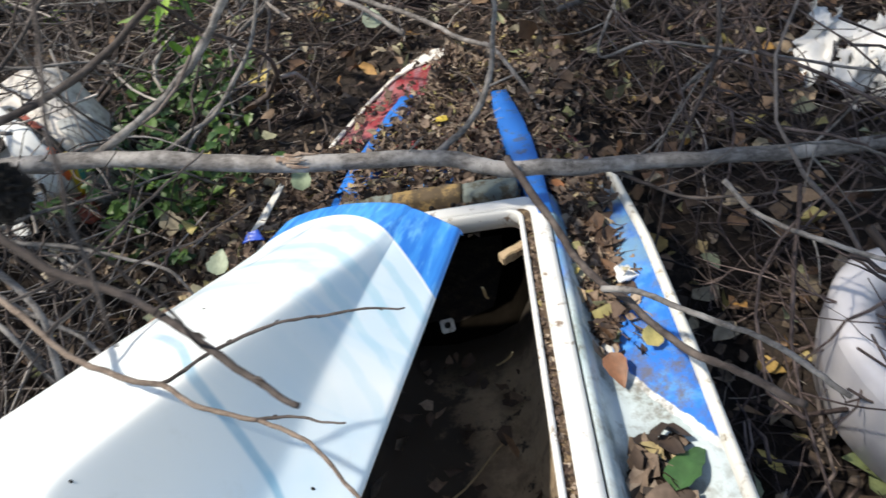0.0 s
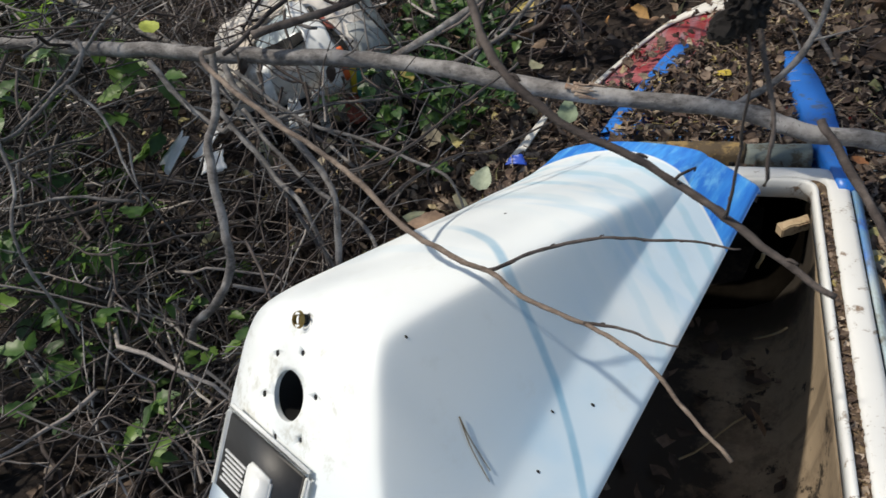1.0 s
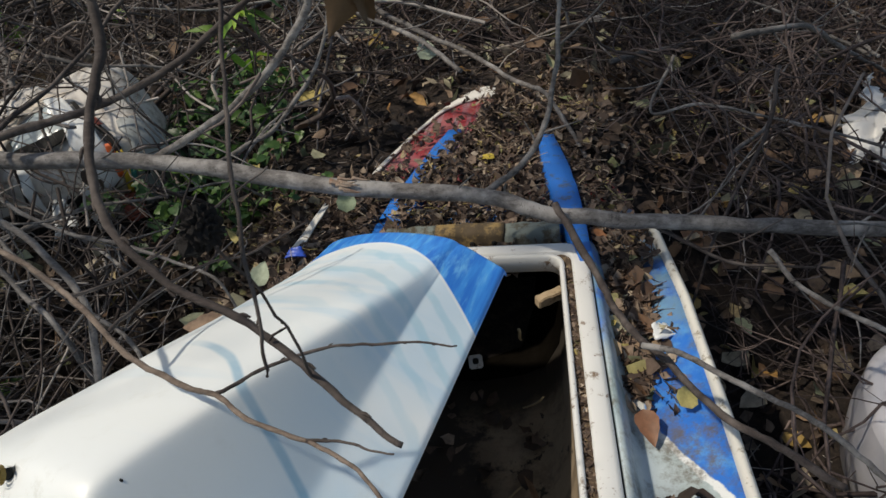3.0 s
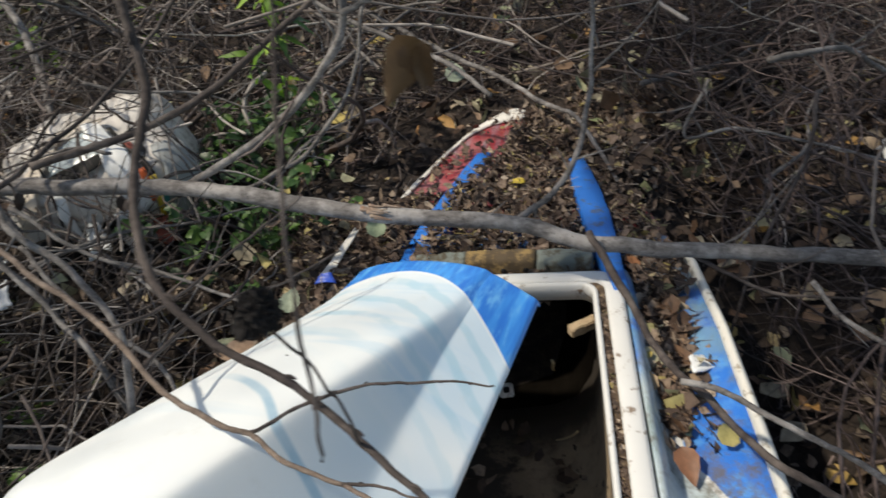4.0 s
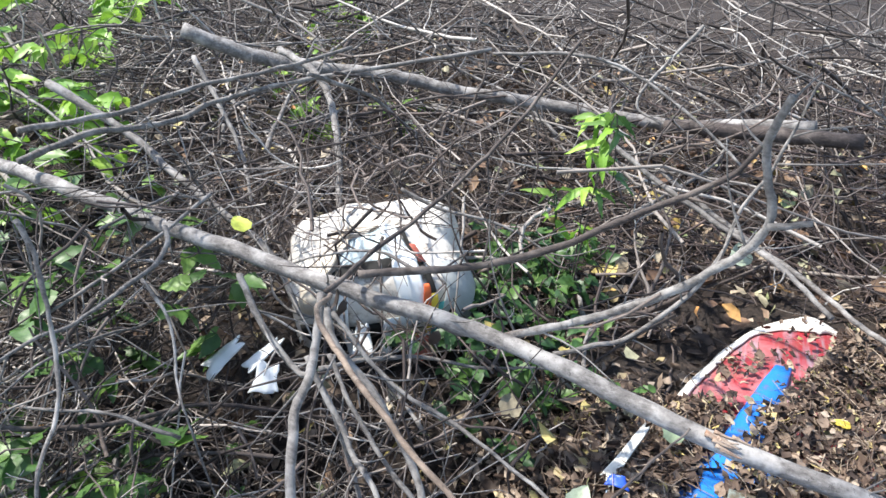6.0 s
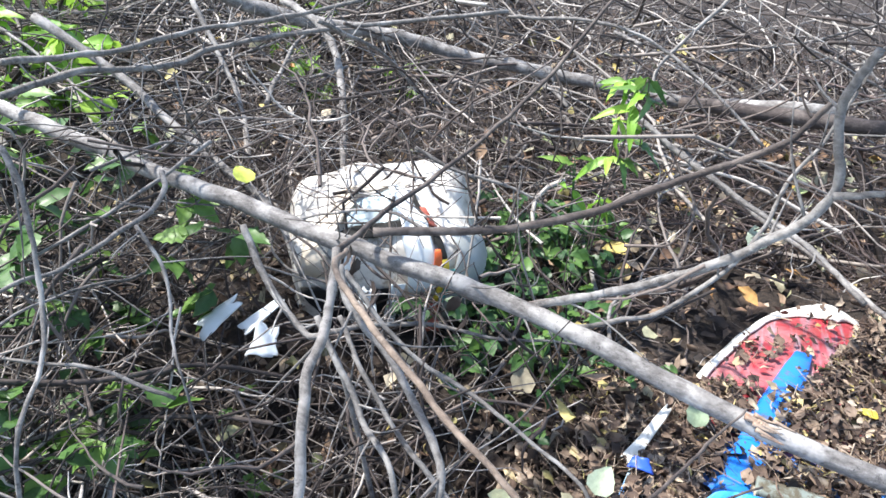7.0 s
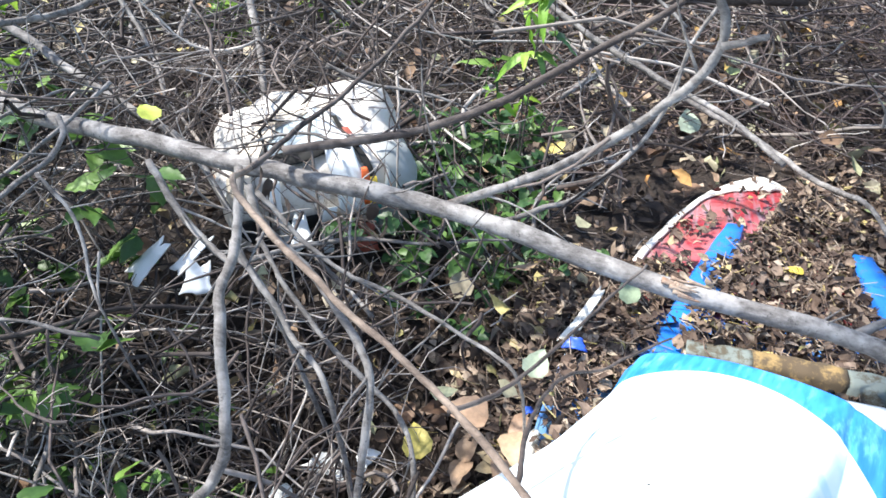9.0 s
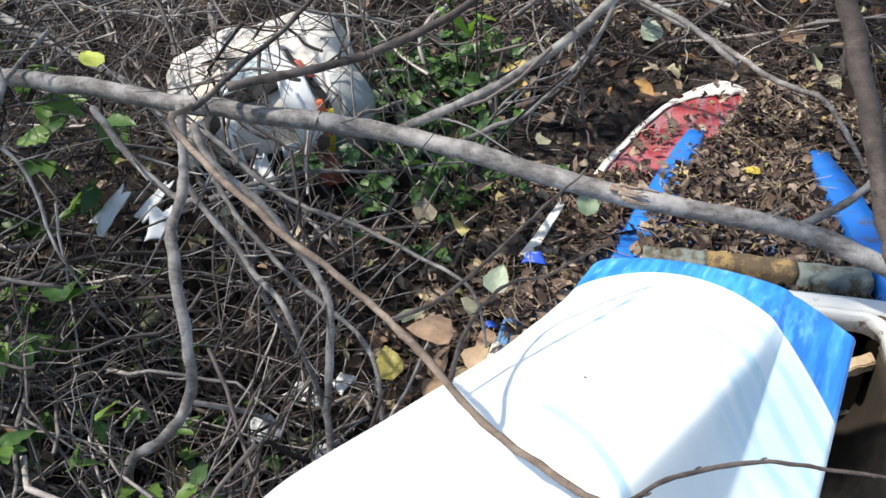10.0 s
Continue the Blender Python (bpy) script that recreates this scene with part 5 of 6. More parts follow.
for ends in (((0.0, 0.3, 2.3), (-0.3, 1.4, 2.0), (-0.7, 2.6, 1.9), (-0.9, 3.6, 2.1)), ((0.1, 0.5, 2.8), (0.1, 1.8, 2.6), (0.2, 3.2, 2.8), (0.0, 5.2, 3.0)),
             ((0.1, 0.6, 3.2), (0.6, 1.8, 3.1), (1.0, 3.0, 2.9), (1.3, 4.6, 3.0)), ((0.0, 0.4, 2.5), (-0.6, 1.7, 2.3), (-1.3, 2.7, 2.4), (-2.0, 3.4, 2.6))):
    bm = bmesh.new()
    line = smooth_line([Vector(p) for p in ends], 7)
    tube(bm, line, 0.032, 0.008, 8, 0.08, r)
    part("limb", bm, BARK, tree)
    fine += [(p, line[min(i + 1, len(line) - 1)]) for i, p in enumerate(line[5:], 5)]
bm = bmesh.new()
for p, q in fine:
    for _ in range(4):
        d = Vector((r.gauss(0, 1), r.gauss(0, 1), r.gauss(0, 0.35))).normalized()
        L = r.uniform(0.25, 0.9)
        tube(bm, smooth_line((p, p + d * L * 0.5 + Vector((0, 0, 0.05)), p + d * L + Vector((r.gauss(0, 0.1), r.gauss(0, 0.1), 0))), 3), 0.006, 0.0015, 5)
tagged(part("twigs", bm, BARK_DARK, tree), kind="stuff")
# leaf mass out of view, placed to shade the ground right of the hull
verts, faces = [], []
for _ in range(5200):
    x, y = r.uniform(-1.5, 0.9), r.uniform(-0.9, 2.6)
    if x < -1.1 and y < -0.2:
        continue
    z = 2.75 + 0.5 * r.random() + 0.12 * math.sin(x * 3) * math.sin(y * 2.3)
    if noise.noise((x * 1.7, y * 1.7, 4.0)) < (-0.02 if y > 0.3 else -0.22):
        continue
    m = pose(x + 0.9, y + 3.4, z - 0.2, r.gauss(0, 30), r.gauss(0, 30), r.uniform(0, 360))
    b = len(verts)
    verts += [tuple(m @ Vector(v)) for v in leaf_verts(r, 0.075 * r.uniform(0.7, 1.4))]
    faces += [tuple(b + i for i in f) for f in LEAF_F]
# further unseen leaves, added to darken the near thicket
for _ in range(1300):
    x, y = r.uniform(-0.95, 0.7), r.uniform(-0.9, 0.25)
    m = pose(x + 0.9, y + 3.4, 2.55 + 0.5 * r.random() - 0.2, r.gauss(0, 30), r.gauss(0, 30), r.uniform(0, 360))
    b = len(verts)
    verts += [tuple(m @ Vector(v)) for v in leaf_verts(r, 0.07 * r.uniform(0.7, 1.4))]
    faces += [tuple(b + i for i in f) for f in LEAF_F]
me = bpy.data.meshes.new("crown")
me.from_pydata(verts, [], faces)
me.materials.append(IVY)
crown = new("crown", me)
crown.parent = tree
tagged(crown, kind="stuff")


# ---- leaves and plants ----
def leaf_mesh(name, length, width, tip=0.5, curl=0.15, fold=0.2, teeth=0.0, seed=1):
    """A pointed leaf blade along y from its stalk, folded at the midrib."""
    r = random.Random(seed)
    bm = bmesh.new()
    n = 9
    rows = []
    for i in range(n):
        u = i / (n - 1)
        w = width * 0.5 * (math.sin(math.pi * u ** (0.55 + tip * 0.3)) ** 0.8 if 0 < u < 1 else 0.02)
        w *= 1 + teeth * (1 if i % 2 else -1)
        z = -curl * length * u * u + 0.02 * length * r.uniform(-1, 1)
        e = fold * w + 0.04 * length * r.uniform(-1, 1)
        rows.append([(-w, u * length, z + e), (-w * 0.5, u * length, z + e * 0.55), (0, u * length * 1.01, z), (w * 0.5, u * length, z + e * 0.5), (w, u * length, z + e)])
    loft(bm, rows)
    me = bpy.data.meshes.new(name)
    bm.to_mesh(me)
    bm.free()
    me.polygons.foreach_set("use_smooth", [True] * len(me.polygons))
    return me


def with_mat(me, m):
    me.materials.append(m)
    return me


BRAMBLE = [with_mat(leaf_mesh("leaf", 0.068, 0.04, 0.1, 0.3, 0.3, 0.1, k), GREEN) for k in range(3)]
CREEPER_LEAF = green_mat("creeper_leaf", (0.03, 0.08, 0.03), (0.06, 0.14, 0.045), (0.14, 0.26, 0.06))
CREEPER = [with_mat(leaf_mesh("leaf", 0.06, 0.042, 0.25, 0.25, 0.25, 0.09, 20 + k), CREEPER_LEAF) for k in range(3)]
LANCE = [with_mat(leaf_mesh("leaf", 0.085, 0.022, 0.3, 0.5, 0.3, 0.0, k), GREEN if k == 2 else BRIGHT) for k in range(3)]
FRESH = [with_mat(leaf_mesh("leaf", 0.08, 0.042, 0.1, 0.35, 0.3, 0.09, 7 + k), BRIGHT) for k in range(3)]


def plant(name, label, x, y, height, stems, per, meshes, seed, spread=0.6, scale=1.0, trio=True, cat="plant"):
    r = random.Random(seed)
    if name != "sapling":
        height += brush_depth(x, y)
    root = empty(name, pose(x, y, ground_z(x, y) - 0.01), label, cat, "green plants in the brush")
    for _ in range(stems):
        a = r.uniform(0, 2 * math.pi)
        out = spread * height * r.uniform(0.5, 1.1)
        pts = [Vector((0, 0, 0)), Vector((math.cos(a) * out * 0.25, math.sin(a) * out * 0.25, height * 0.55)),
               Vector((math.cos(a) * out * 0.65, math.sin(a) * out * 0.65, height * r.uniform(0.8, 1.0))),
               Vector((math.cos(a) * out, math.sin(a) * out, height * r.uniform(0.65, 0.95)))]
        line = smooth_line(pts, 5)
        bm = bmesh.new()
        tube(bm, line, 0.0026, 0.0012, 5)
        part("stem", bm, BARK_DARK if trio else IVY, root)
        for k in range(per):
            p = line[min(len(line) - 1, int(len(line) * (0.3 + 0.7 * k / max(1, per - 1))))]
            b = r.uniform(0, 360)
            for d in ((-55, 0, 55) if trio else (0,)):
                ob = new("leaf", r.choice(meshes))
                ob.parent = root
                sc = scale * r.uniform(0.7, 1.25)
                ob.matrix_basis = pose(p.x, p.y, p.z, r.gauss(-8, 22), r.gauss(0, 25), b + d) @ Matrix.Scale(sc, 4)
    return root


i = 0
for x, y, h, st, per, sc in ((-1.50, -0.10, 0.34, 5, 3, 1.2), (-1.30, -0.16, 0.25, 4, 3, 1.0), (-1.36, -0.36, 0.30, 5, 3, 1.2), (-1.12, -0.36, 0.16, 3, 3, 0.7),
                             (-0.98, -0.34, 0.14, 3, 3, 0.6), (-1.72, -0.02, 0.40, 5, 3, 1.3), (-1.62, -0.35, 0.35, 5, 3, 1.3), (-1.15, -0.5, 0.22, 4, 3, 0.9),
                             (-1.85, -0.25, 0.4, 5, 3, 1.3), (-1.95, 0.15, 0.35, 5, 3, 1.2), (-1.14, -0.23, 0.12, 4, 3, 0.5), (-1.0, -0.52, 0.26, 6, 3, 0.7), (-0.92, -0.62, 0.27, 6, 3, 0.75), (-1.12, -0.62, 0.3, 6, 3, 0.8), (-0.85, -0.45, 0.2, 5, 3, 0.6), (-0.78, -0.6, 0.22, 5, 3, 0.65), (-1.43, -0.39, 0.2, 4, 3, 1.0), (-1.45, -0.55, 0.3, 4, 3, 1.2), (-2.1, -0.1, 0.4, 5, 3, 1.3)):
    i += 1
    plant("bramble", "green bramble shoots growing through dead twigs", x, y, h + 0.17 * bump2(x, y, -1.0, -0.28, 0.42, 0.4), max(2, round(st * 0.8)), per, BRAMBLE, 40 + i, 0.7, sc * 0.86)
for x, y, h, st, per, sc in ((-0.80, 0.40, 0.16, 6, 3, 0.55), (-0.76, 0.60, 0.17, 6, 3, 0.6), (-0.70, 0.78, 0.16, 5, 3, 0.6), (-0.60, 0.38, 0.15, 6, 3, 0.55),
                             (-0.72, 0.27, 0.15, 5, 3, 0.55), (-0.795, 0.3, 0.16, 7, 3, 0.6), (-0.66, 0.33, 0.14, 7, 3, 0.6), (-0.55, 0.24, 0.12, 5, 3, 0.55), (-0.455, 0.34, 0.1, 4, 2, 0.55), (-0.82, 0.44, 0.16, 7, 3, 0.6), (-0.77, 0.82, 0.15, 7, 3, 0.65), (-0.83, 0.7, 0.15, 7, 3, 0.65), (-0.66, 0.71, 0.15, 6, 3, 0.65), (-0.72, 0.9, 0.13, 5, 3, 0.65), (-0.6, 0.12, 0.1, 4, 3, 0.5), (-0.52, 0.28, 0.12, 4, 2, 0.5), (-0.9, 0.8, 0.14, 4, 3, 0.55), (-0.63, 0.55, 0.14, 5, 3, 0.55)):
    i += 1
    plant("ground_ivy", "low dark green creeper beside the buried bow", x, y, h + 0.03, max(3, round(st * 0.7)), per, CREEPER, 60 + i, 0.95, sc * 1.08)
for x, y, h, st, per, sc in ((-2.45, 0.30, 0.5, 6, 4, 1.0), (-2.75, 0.75, 0.6, 7, 4, 1.1), (-3.2, 1.0, 0.7, 7, 4, 1.3), (-3.7, 1.5, 0.8, 7, 4, 1.5), (-2.9, 0.2, 0.6, 7, 4, 1.2),
                             (-4.3, 2.3, 0.8, 7, 4, 1.7), (-2.65, 2.1, 0.4, 6, 3, 1.0), (-2.15, 1.6, 0.25, 5, 3, 0.8), (-1.9, 2.05, 0.25, 4, 3, 0.8), (-2.85, 2.7, 0.45, 6, 3, 1.2), (-3.5, 0.4, 0.8, 7, 4, 1.4),
                             (-2.7, 0.45, 0.5, 6, 4, 1.1), (-3.1, 0.6, 0.65, 6, 4, 1.2), (-3.9, 0.9, 0.9, 7, 4, 1.6), (-4.6, 1.4, 1.0, 7, 4, 1.8)):
    i += 1
    plant("sapling", "fresh green leafy shoots at the edge of the brush", x, y, h, st, per, FRESH, 80 + i, 0.7, sc)
plant("willowherb", "upright green stem with narrow drooping leaves", -0.62, 0.66, 0.68, 2, 7, LANCE, 91, 0.16, 0.95, True)
plant("willowherb", "thin green stem with narrow leaves", -0.68, 0.72, 0.42, 2, 5, LANCE, 92, 0.2, 0.8, False)


def fallen(label, size, wide, color, m, seed, curl=0.2, cat="leaf"):
    n = Nodes("leaf_tone", 0.6)
    a = n.noise(40, 5, 0.7)
    mat = n.color(n.ramp(a, (0.35, tuple(v * 0.6 for v in color)), (0.6, color)))
    n.bump(a, 0.4, 0.001)
    ob = new("fallen_leaf", with_mat(leaf_mesh("fallen_leaf", size, size * wide, 0.3, curl, 0.25, 0.04, seed), mat))
    ob.matrix_world = m
    return tagged(ob, label, cat, "single fallen leaves")


def on_deck(x, y, lift=0.012, turn=0, rx=0, ry=0):
    p = HULL_M.inverted() @ Vector((x, y, 0.47))
    z = -0.056 if p.y < 0.04 else deck_z(p.x, p.y)
    q = HULL_M @ Vector((p.x, p.y, z + lift))
    return pose(q.x, q.y, q.z, rx, ry, turn)


fallen("pale grey-green leaf lying by the cover", 0.055, 0.85, (0.36, 0.42, 0.3), pose(-0.40, -0.055, 0.462, 38, 5, -10), 1, 0.1)
fallen("large pale leaf on the ground past the bow", 0.085, 0.8, (0.4, 0.47, 0.36), pose(-0.2, 1.1, 0.42, 40, 0, 20), 2, 0.1)
fallen("orange-brown leaf on the side deck", 0.055, 0.55, (0.36, 0.15, 0.06), on_deck(0.297, 0.09, 0.02, 10, 10), 3)
fallen("yellow curled leaf on the side deck", 0.045, 0.75, (0.5, 0.43, 0.16), on_deck(0.386, -0.34, 0.03, -30, 20, 20), 4, 0.4)
fallen("dark green leaf curled on the side deck", 0.085, 0.5, (0.05, 0.13, 0.04), on_deck(0.37, -0.58, 0.028, -35, 8, -18), 5, 0.35)
fallen("reddish-brown leaf stuck on the side deck", 0.06, 0.6, (0.24, 0.11, 0.06), on_deck(0.33, -0.34, 0.02, 190, 5, 10), 6)
fallen("pale green leaf on the side deck", 0.04, 0.95, (0.4, 0.43, 0.14), on_deck(0.29, 0.16, 0.022, 40, 12), 7, 0.1)
fallen("tan leaf on the side deck", 0.055, 0.7, (0.42, 0.29, 0.17), on_deck(0.31, -0.22, 0.022, 70, 10, -10), 8)
fallen("yellow-brown leaf on the side deck", 0.05, 0.8, (0.42, 0.33, 0.1), on_deck(0.30, -0.13, 0.022, 140, 8, 10), 9)
fallen("grey-green leaf leaning by the fallen trunk", 0.065, 0.7, (0.27, 0.34, 0.22), pose(-0.27, 0.2, 0.46, 40, 10, 15), 10, 0.15)
fallen("bright yellow leaf on the fore deck", 0.04, 0.7, (0.6, 0.45, 0.06), on_deck(0.06, 0.42, 0.032, 80, 8), 11)
fallen("yellow-green leaf caught on the fallen trunk", 0.06, 0.8, (0.45, 0.5, 0.08), pose(-1.27, 0.12, 0.71, 30, 10, 60), 12, 0.3)
fallen("yellow leaf in the brush below the cover", 0.07, 0.8, (0.5, 0.42, 0.1), pose(-0.56, -0.17, 0.30, 30, -10, 30), 13, 0.3)
fallen("big tan leaves against the cover", 0.08, 0.7, (0.4, 0.26, 0.17), pose(-0.45, -0.13, 0.42, 25, -15, 100), 14, 0.3)
fallen("curled tan leaf against the cover", 0.07, 0.7, (0.45, 0.32, 0.2), pose(-0.40, -0.16, 0.44, 25, 15, 200), 15, 0.4)
fallen("dry brown leaf hanging on a twig", 0.027, 0.62, (0.2, 0.11, 0.045), pose(0.082, -0.697, 1.272, -75, 30, 10), 16, 0.5)
for k, (dx, dy, dz, s, t) in enumerate(((0.004, 0.003, -0.004, 0.017, 60), (-0.004, 0.002, -0.002, 0.02, 190))):
    fallen("crinkled lobe of a dry brown leaf on a twig", s, 0.7, (0.16, 0.085, 0.035), pose(0.082 + dx, -0.697 + dy, 1.272 + dz, -65, 20, t), 26 + k, 0.6)
for k in range(14):
    a = random.Random(500 + k)
    x, y = a.gauss(-0.44, 0.04), a.gauss(-0.13, 0.05)
    fallen("curled tan leaf in the pile beside the cover", a.uniform(0.04, 0.07), a.uniform(0.5, 0.8), a.choice(((0.42, 0.28, 0.18), (0.38, 0.24, 0.15), (0.46, 0.36, 0.22))), pose(x, y, ground_z(x, y) + 0.03 + 0.02 * a.random(), a.gauss(15, 20), a.gauss(0, 20), a.uniform(0, 360)), 200 + k, 0.35)
r = random.Random(77)
for k in range(26):
    x, y = r.uniform(-1.3, 1.0), r.uniform(0.75, 1.9)
    if r.random() < 0.35:
        x, y = r.uniform(0.52, 0.8), r.uniform(-0.5, 0.3)
    tone = r.choice(((0.36, 0.4, 0.26), (0.45, 0.42, 0.2), (0.4, 0.32, 0.22), (0.3, 0.36, 0.16), (0.45, 0.3, 0.1)))
    fallen("pale autumn leaf on the woodland floor", r.uniform(0.045, 0.075), r.uniform(0.6, 0.9), tone, pose(x, y, brush_z(x, y) + 0.03, r.gauss(15, 15), r.gauss(0, 15), r.uniform(0, 360)), 100 + k, 0.15)

# bark split open on the fallen trunk
SPLIT = bark("split_wood", (0.08, 0.03, 0.015), (0.26, 0.11, 0.05), (0.36, 0.2, 0.1), True)
split = empty("bark_split", pose(0, 0, 0), "splintered orange-brown bark on the fallen trunk", "bark")
for k in range(9):
    bm = bmesh.new()
    a = random.Random(800 + k)
    x0 = -0.235 + 0.05 * a.random()
    ang = a.uniform(-0.6, 1.5)
    rad = 0.0165
    q = Vector((x0, 0.040 - rad * math.sin(ang), 0.646 + rad * math.cos(ang)))
    tube(bm, smooth_line((q, q + Vector((0.018, -0.002, -0.002)), q + Vector((0.034, a.uniform(-0.004, 0.0), a.uniform(-0.006, 0.002)))), 3), 0.0045, 0.001, 5)
    part("splinter", bm, SPLIT, split)

# alder cone on a twig
bm = bmesh.new()
bmesh.ops.create_icosphere(bm, subdivisions=4, radius=0.0068)
for v in bm.verts:
    v.co *= 1 + 0.4 * noise.noise(v.co * 700) + 0.3 * noise.noise(v.co * 1500)
    v.co.z *= 1.25
lobe = bmesh.ops.create_icosphere(bm, subdivisions=3, radius=0.0056)["verts"]
for v in lobe:
    v.co *= 1 + 0.45 * noise.noise(v.co * 800)
bmesh.ops.translate(bm, vec=(-0.0062, -0.001, -0.0068), verts=lobe)
bmesh.ops.translate(bm, vec=(0.035, -0.787, 1.211), verts=bm.verts)
tagged(part("alder_cone", bm, plain("black_cone", (0.012, 0.009, 0.008), 0.9), smooth=False), "small black dry cone on a twig over the cover", "cone")

# dead leaves hanging on the trunk's fork
for k, (x, y, z) in enumerate(((-0.90, -0.02, 0.72), (-0.93, 0.0, 0.73), (-0.70, 0.02, 0.66), (-0.72, 0.03, 0.68), (-0.86, -0.04, 0.70))):
    fallen("withered dark leaf hanging from the fallen trunk", 0.05, 0.45, (0.05, 0.035, 0.03), pose(x, y, z + 0.012, -80, r.gauss(0, 15), r.uniform(0, 360)), 60 + k, 0.5)


# ---- white wreck behind the trunk ----
def crumpled(bm, rx, ry, rz, seed, fold=0.06, power=3.0, cut=-0.2, n=30):
    """A dented shell of super-elliptic form, open below."""
    rows = []
    for i in range(n + 1):
        v = math.radians(88) - (math.radians(88) - math.asin(cut)) * i / n
        row = []
        for k in range(2 * n):
            u = 2 * math.pi * k / (2 * n)
            c = [math.cos(v) * math.cos(u), math.cos(v) * math.sin(u), math.sin(v)]
            q = sum(abs(a) ** power for a in c) ** (-1 / power)
            d = 1 + fold * (noise.noise((c[0] * 2.2 + seed, c[1] * 2.2, c[2] * 2.2)) + 0.6 * abs(noise.noise((c[0] * 5, c[1] * 5 + seed, c[2] * 5))))
            row.append((c[0] * q * d * rx, c[1] * q * d * ry, c[2] * q * d * rz))
        rows.append(row)
    loft(bm, rows, True)
    thicken(bm, 0.004)


WRECK = pose(-1.13, 0.50, 0.335, 14, -6, 32)
wreck = empty("plastic_fairing", WRECK, "crushed dirty white plastic fairing with grey window, under twigs", "plastic fairing")
bm = bmesh.new()
crumpled(bm, 0.245, 0.2, 0.265, 3.1, 0.1, 4.6, n=44)
part("fairing_shell", bm, CRUSHED, wreck)


def patch(name, x0, x1, z0, z1, mat, lift=0.006, nx=10, nz=8, skew=0.0, round_off=0.0):
    """A curved film on the raised front of the fairing, following its swell."""
    bm = bmesh.new()
    rows = []
    for j in range(nz + 1):
        v = z0 + (z1 - z0) * j / nz
        row = []
        for k in range(nx + 1):
            s = 2 * k / nx - 1
            e = 1 - round_off * abs(2 * j / nz - 1) ** 2.5
            u = (x0 + x1) / 2 + (x1 - x0) / 2 * s * e + skew * (v - z0) + 0.2 * (x1 - x0) * noise.noise((0.3, v * 5, x0 * 9))
            c = Vector((u, -0.72 + 0.69 * v, 0.69 + 0.72 * v)).normalized()
            q = sum(abs(a) ** 4.6 for a in c) ** (-1 / 4.6)
            d = 1 + 0.1 * (noise.noise((c.x * 2.2 + 3.1, c.y * 2.2, c.z * 2.2)) + 0.6 * abs(noise.noise((c.x * 5, c.y * 5 + 3.1, c.z * 5))))
            p = Vector((c.x * q * d * 0.245, c.y * q * d * 0.2, c.z * q * d * 0.265))
            row.append(tuple(p + c * (lift + 0.008)))
        rows.append(row)
    loft(bm, rows)
    thicken(bm, 0.002)
    return part(name, bm, mat, wreck)



patch("grey_window", -0.42, 0.16, 0.3, 1.02, GREYPANE, 0.004, round_off=0.3, skew=0.1)
patch("torn_gap", -0.4, 0.16, 0.2, 0.36, DARK, 0.006, round_off=0.5, skew=0.4)
patch("cream_border", -0.66, -0.4, -0.1, 1.05, CREAM, 0.014, skew=0.1)
patch("cream_border", -0.5, 0.5, 1.05, 1.3, CREAM, 0.012, round_off=0.3)
patch("rib", 0.2, 0.42, -0.4, 1.05, PANEL_WHITE, 0.018, skew=-0.06)
patch("seam", 0.44, 0.5, -0.3, 0.9, DARK, 0.006, skew=-0.05)
patch("side_panel", 0.52, 1.05, -0.75, 0.3, GREYPLASTIC, 0.014, round_off=0.25)
patch("panel_hole", 0.6, 0.66, -0.3, -0.18, DARK, 0.017, round_off=0.5)
patch("red_mark", 0.42, 0.49, 0.3, 0.62, REDSCRAP, 0.012)
patch("orange_stripe", 0.35, 0.41, -0.22, 0.06, ORANGE, 0.024, round_off=0.3)
patch("yellow_stripe", 0.41, 0.47, -0.4, -0.02, YELLOW, 0.024, round_off=0.2)
patch("teal_stripe", 0.47, 0.52, -0.45, -0.1, TEAL, 0.024, round_off=0.2)
patch("torn_opening", -0.34, 0.14, -0.9, -0.25, DARK, 0.006, round_off=0.3)
patch("torn_opening", -0.85, -0.45, -0.75, -0.2, DARK, 0.006, round_off=0.4)
patch("rib", -0.1, 0.02, -1.1, -0.2, PANEL_WHITE, 0.018, skew=0.15)
patch("rib", -0.46, -0.38, -0.9, 0.2, PANEL_WHITE, 0.014, skew=0.2)


def scrap(name, label, sx, sy, mat, m, seed, cat="plastic scrap", bend=0.15):
    bm = bmesh.new()
    n = 8
    rows = []
    for i in range(n + 1):
        row = []
        for k in range(n + 1):
            u, v = i / n - 0.5, k / n - 0.5
            edge = 1 + 0.4 * noise.noise((u * 2 + seed, v * 2, seed * 0.7)) + 0.12 * noise.noise((u * 9 + seed, v * 9, seed))
            row.append((u * sx * edge * (1.15 - 0.55 * (v + 0.5)), v * sy * edge, bend * sx * math.sin(u * 3 + seed) + 0.12 * min(sx, sy) * noise.noise((u * 5, v * 5, seed))))
        rows.append(row)
    loft(bm, rows)
    thicken(bm, 0.003)
    ob = part(name, bm, mat)
    ob.matrix_world = m
    return tagged(ob, label, cat, "plastic scraps")


scrap("red_scrap", "faded red plastic scrap below the white fairing", 0.06, 0.08, REDSCRAP, pose(-0.914, 0.34, 0.36, 70, 0, 30), 1.0)
scrap("white_scrap", "white plastic shard lying in the twigs", 0.04, 0.10, PANEL_WHITE, pose(-1.25, -0.01, 0.45, 35, 10, -25), 2.0)
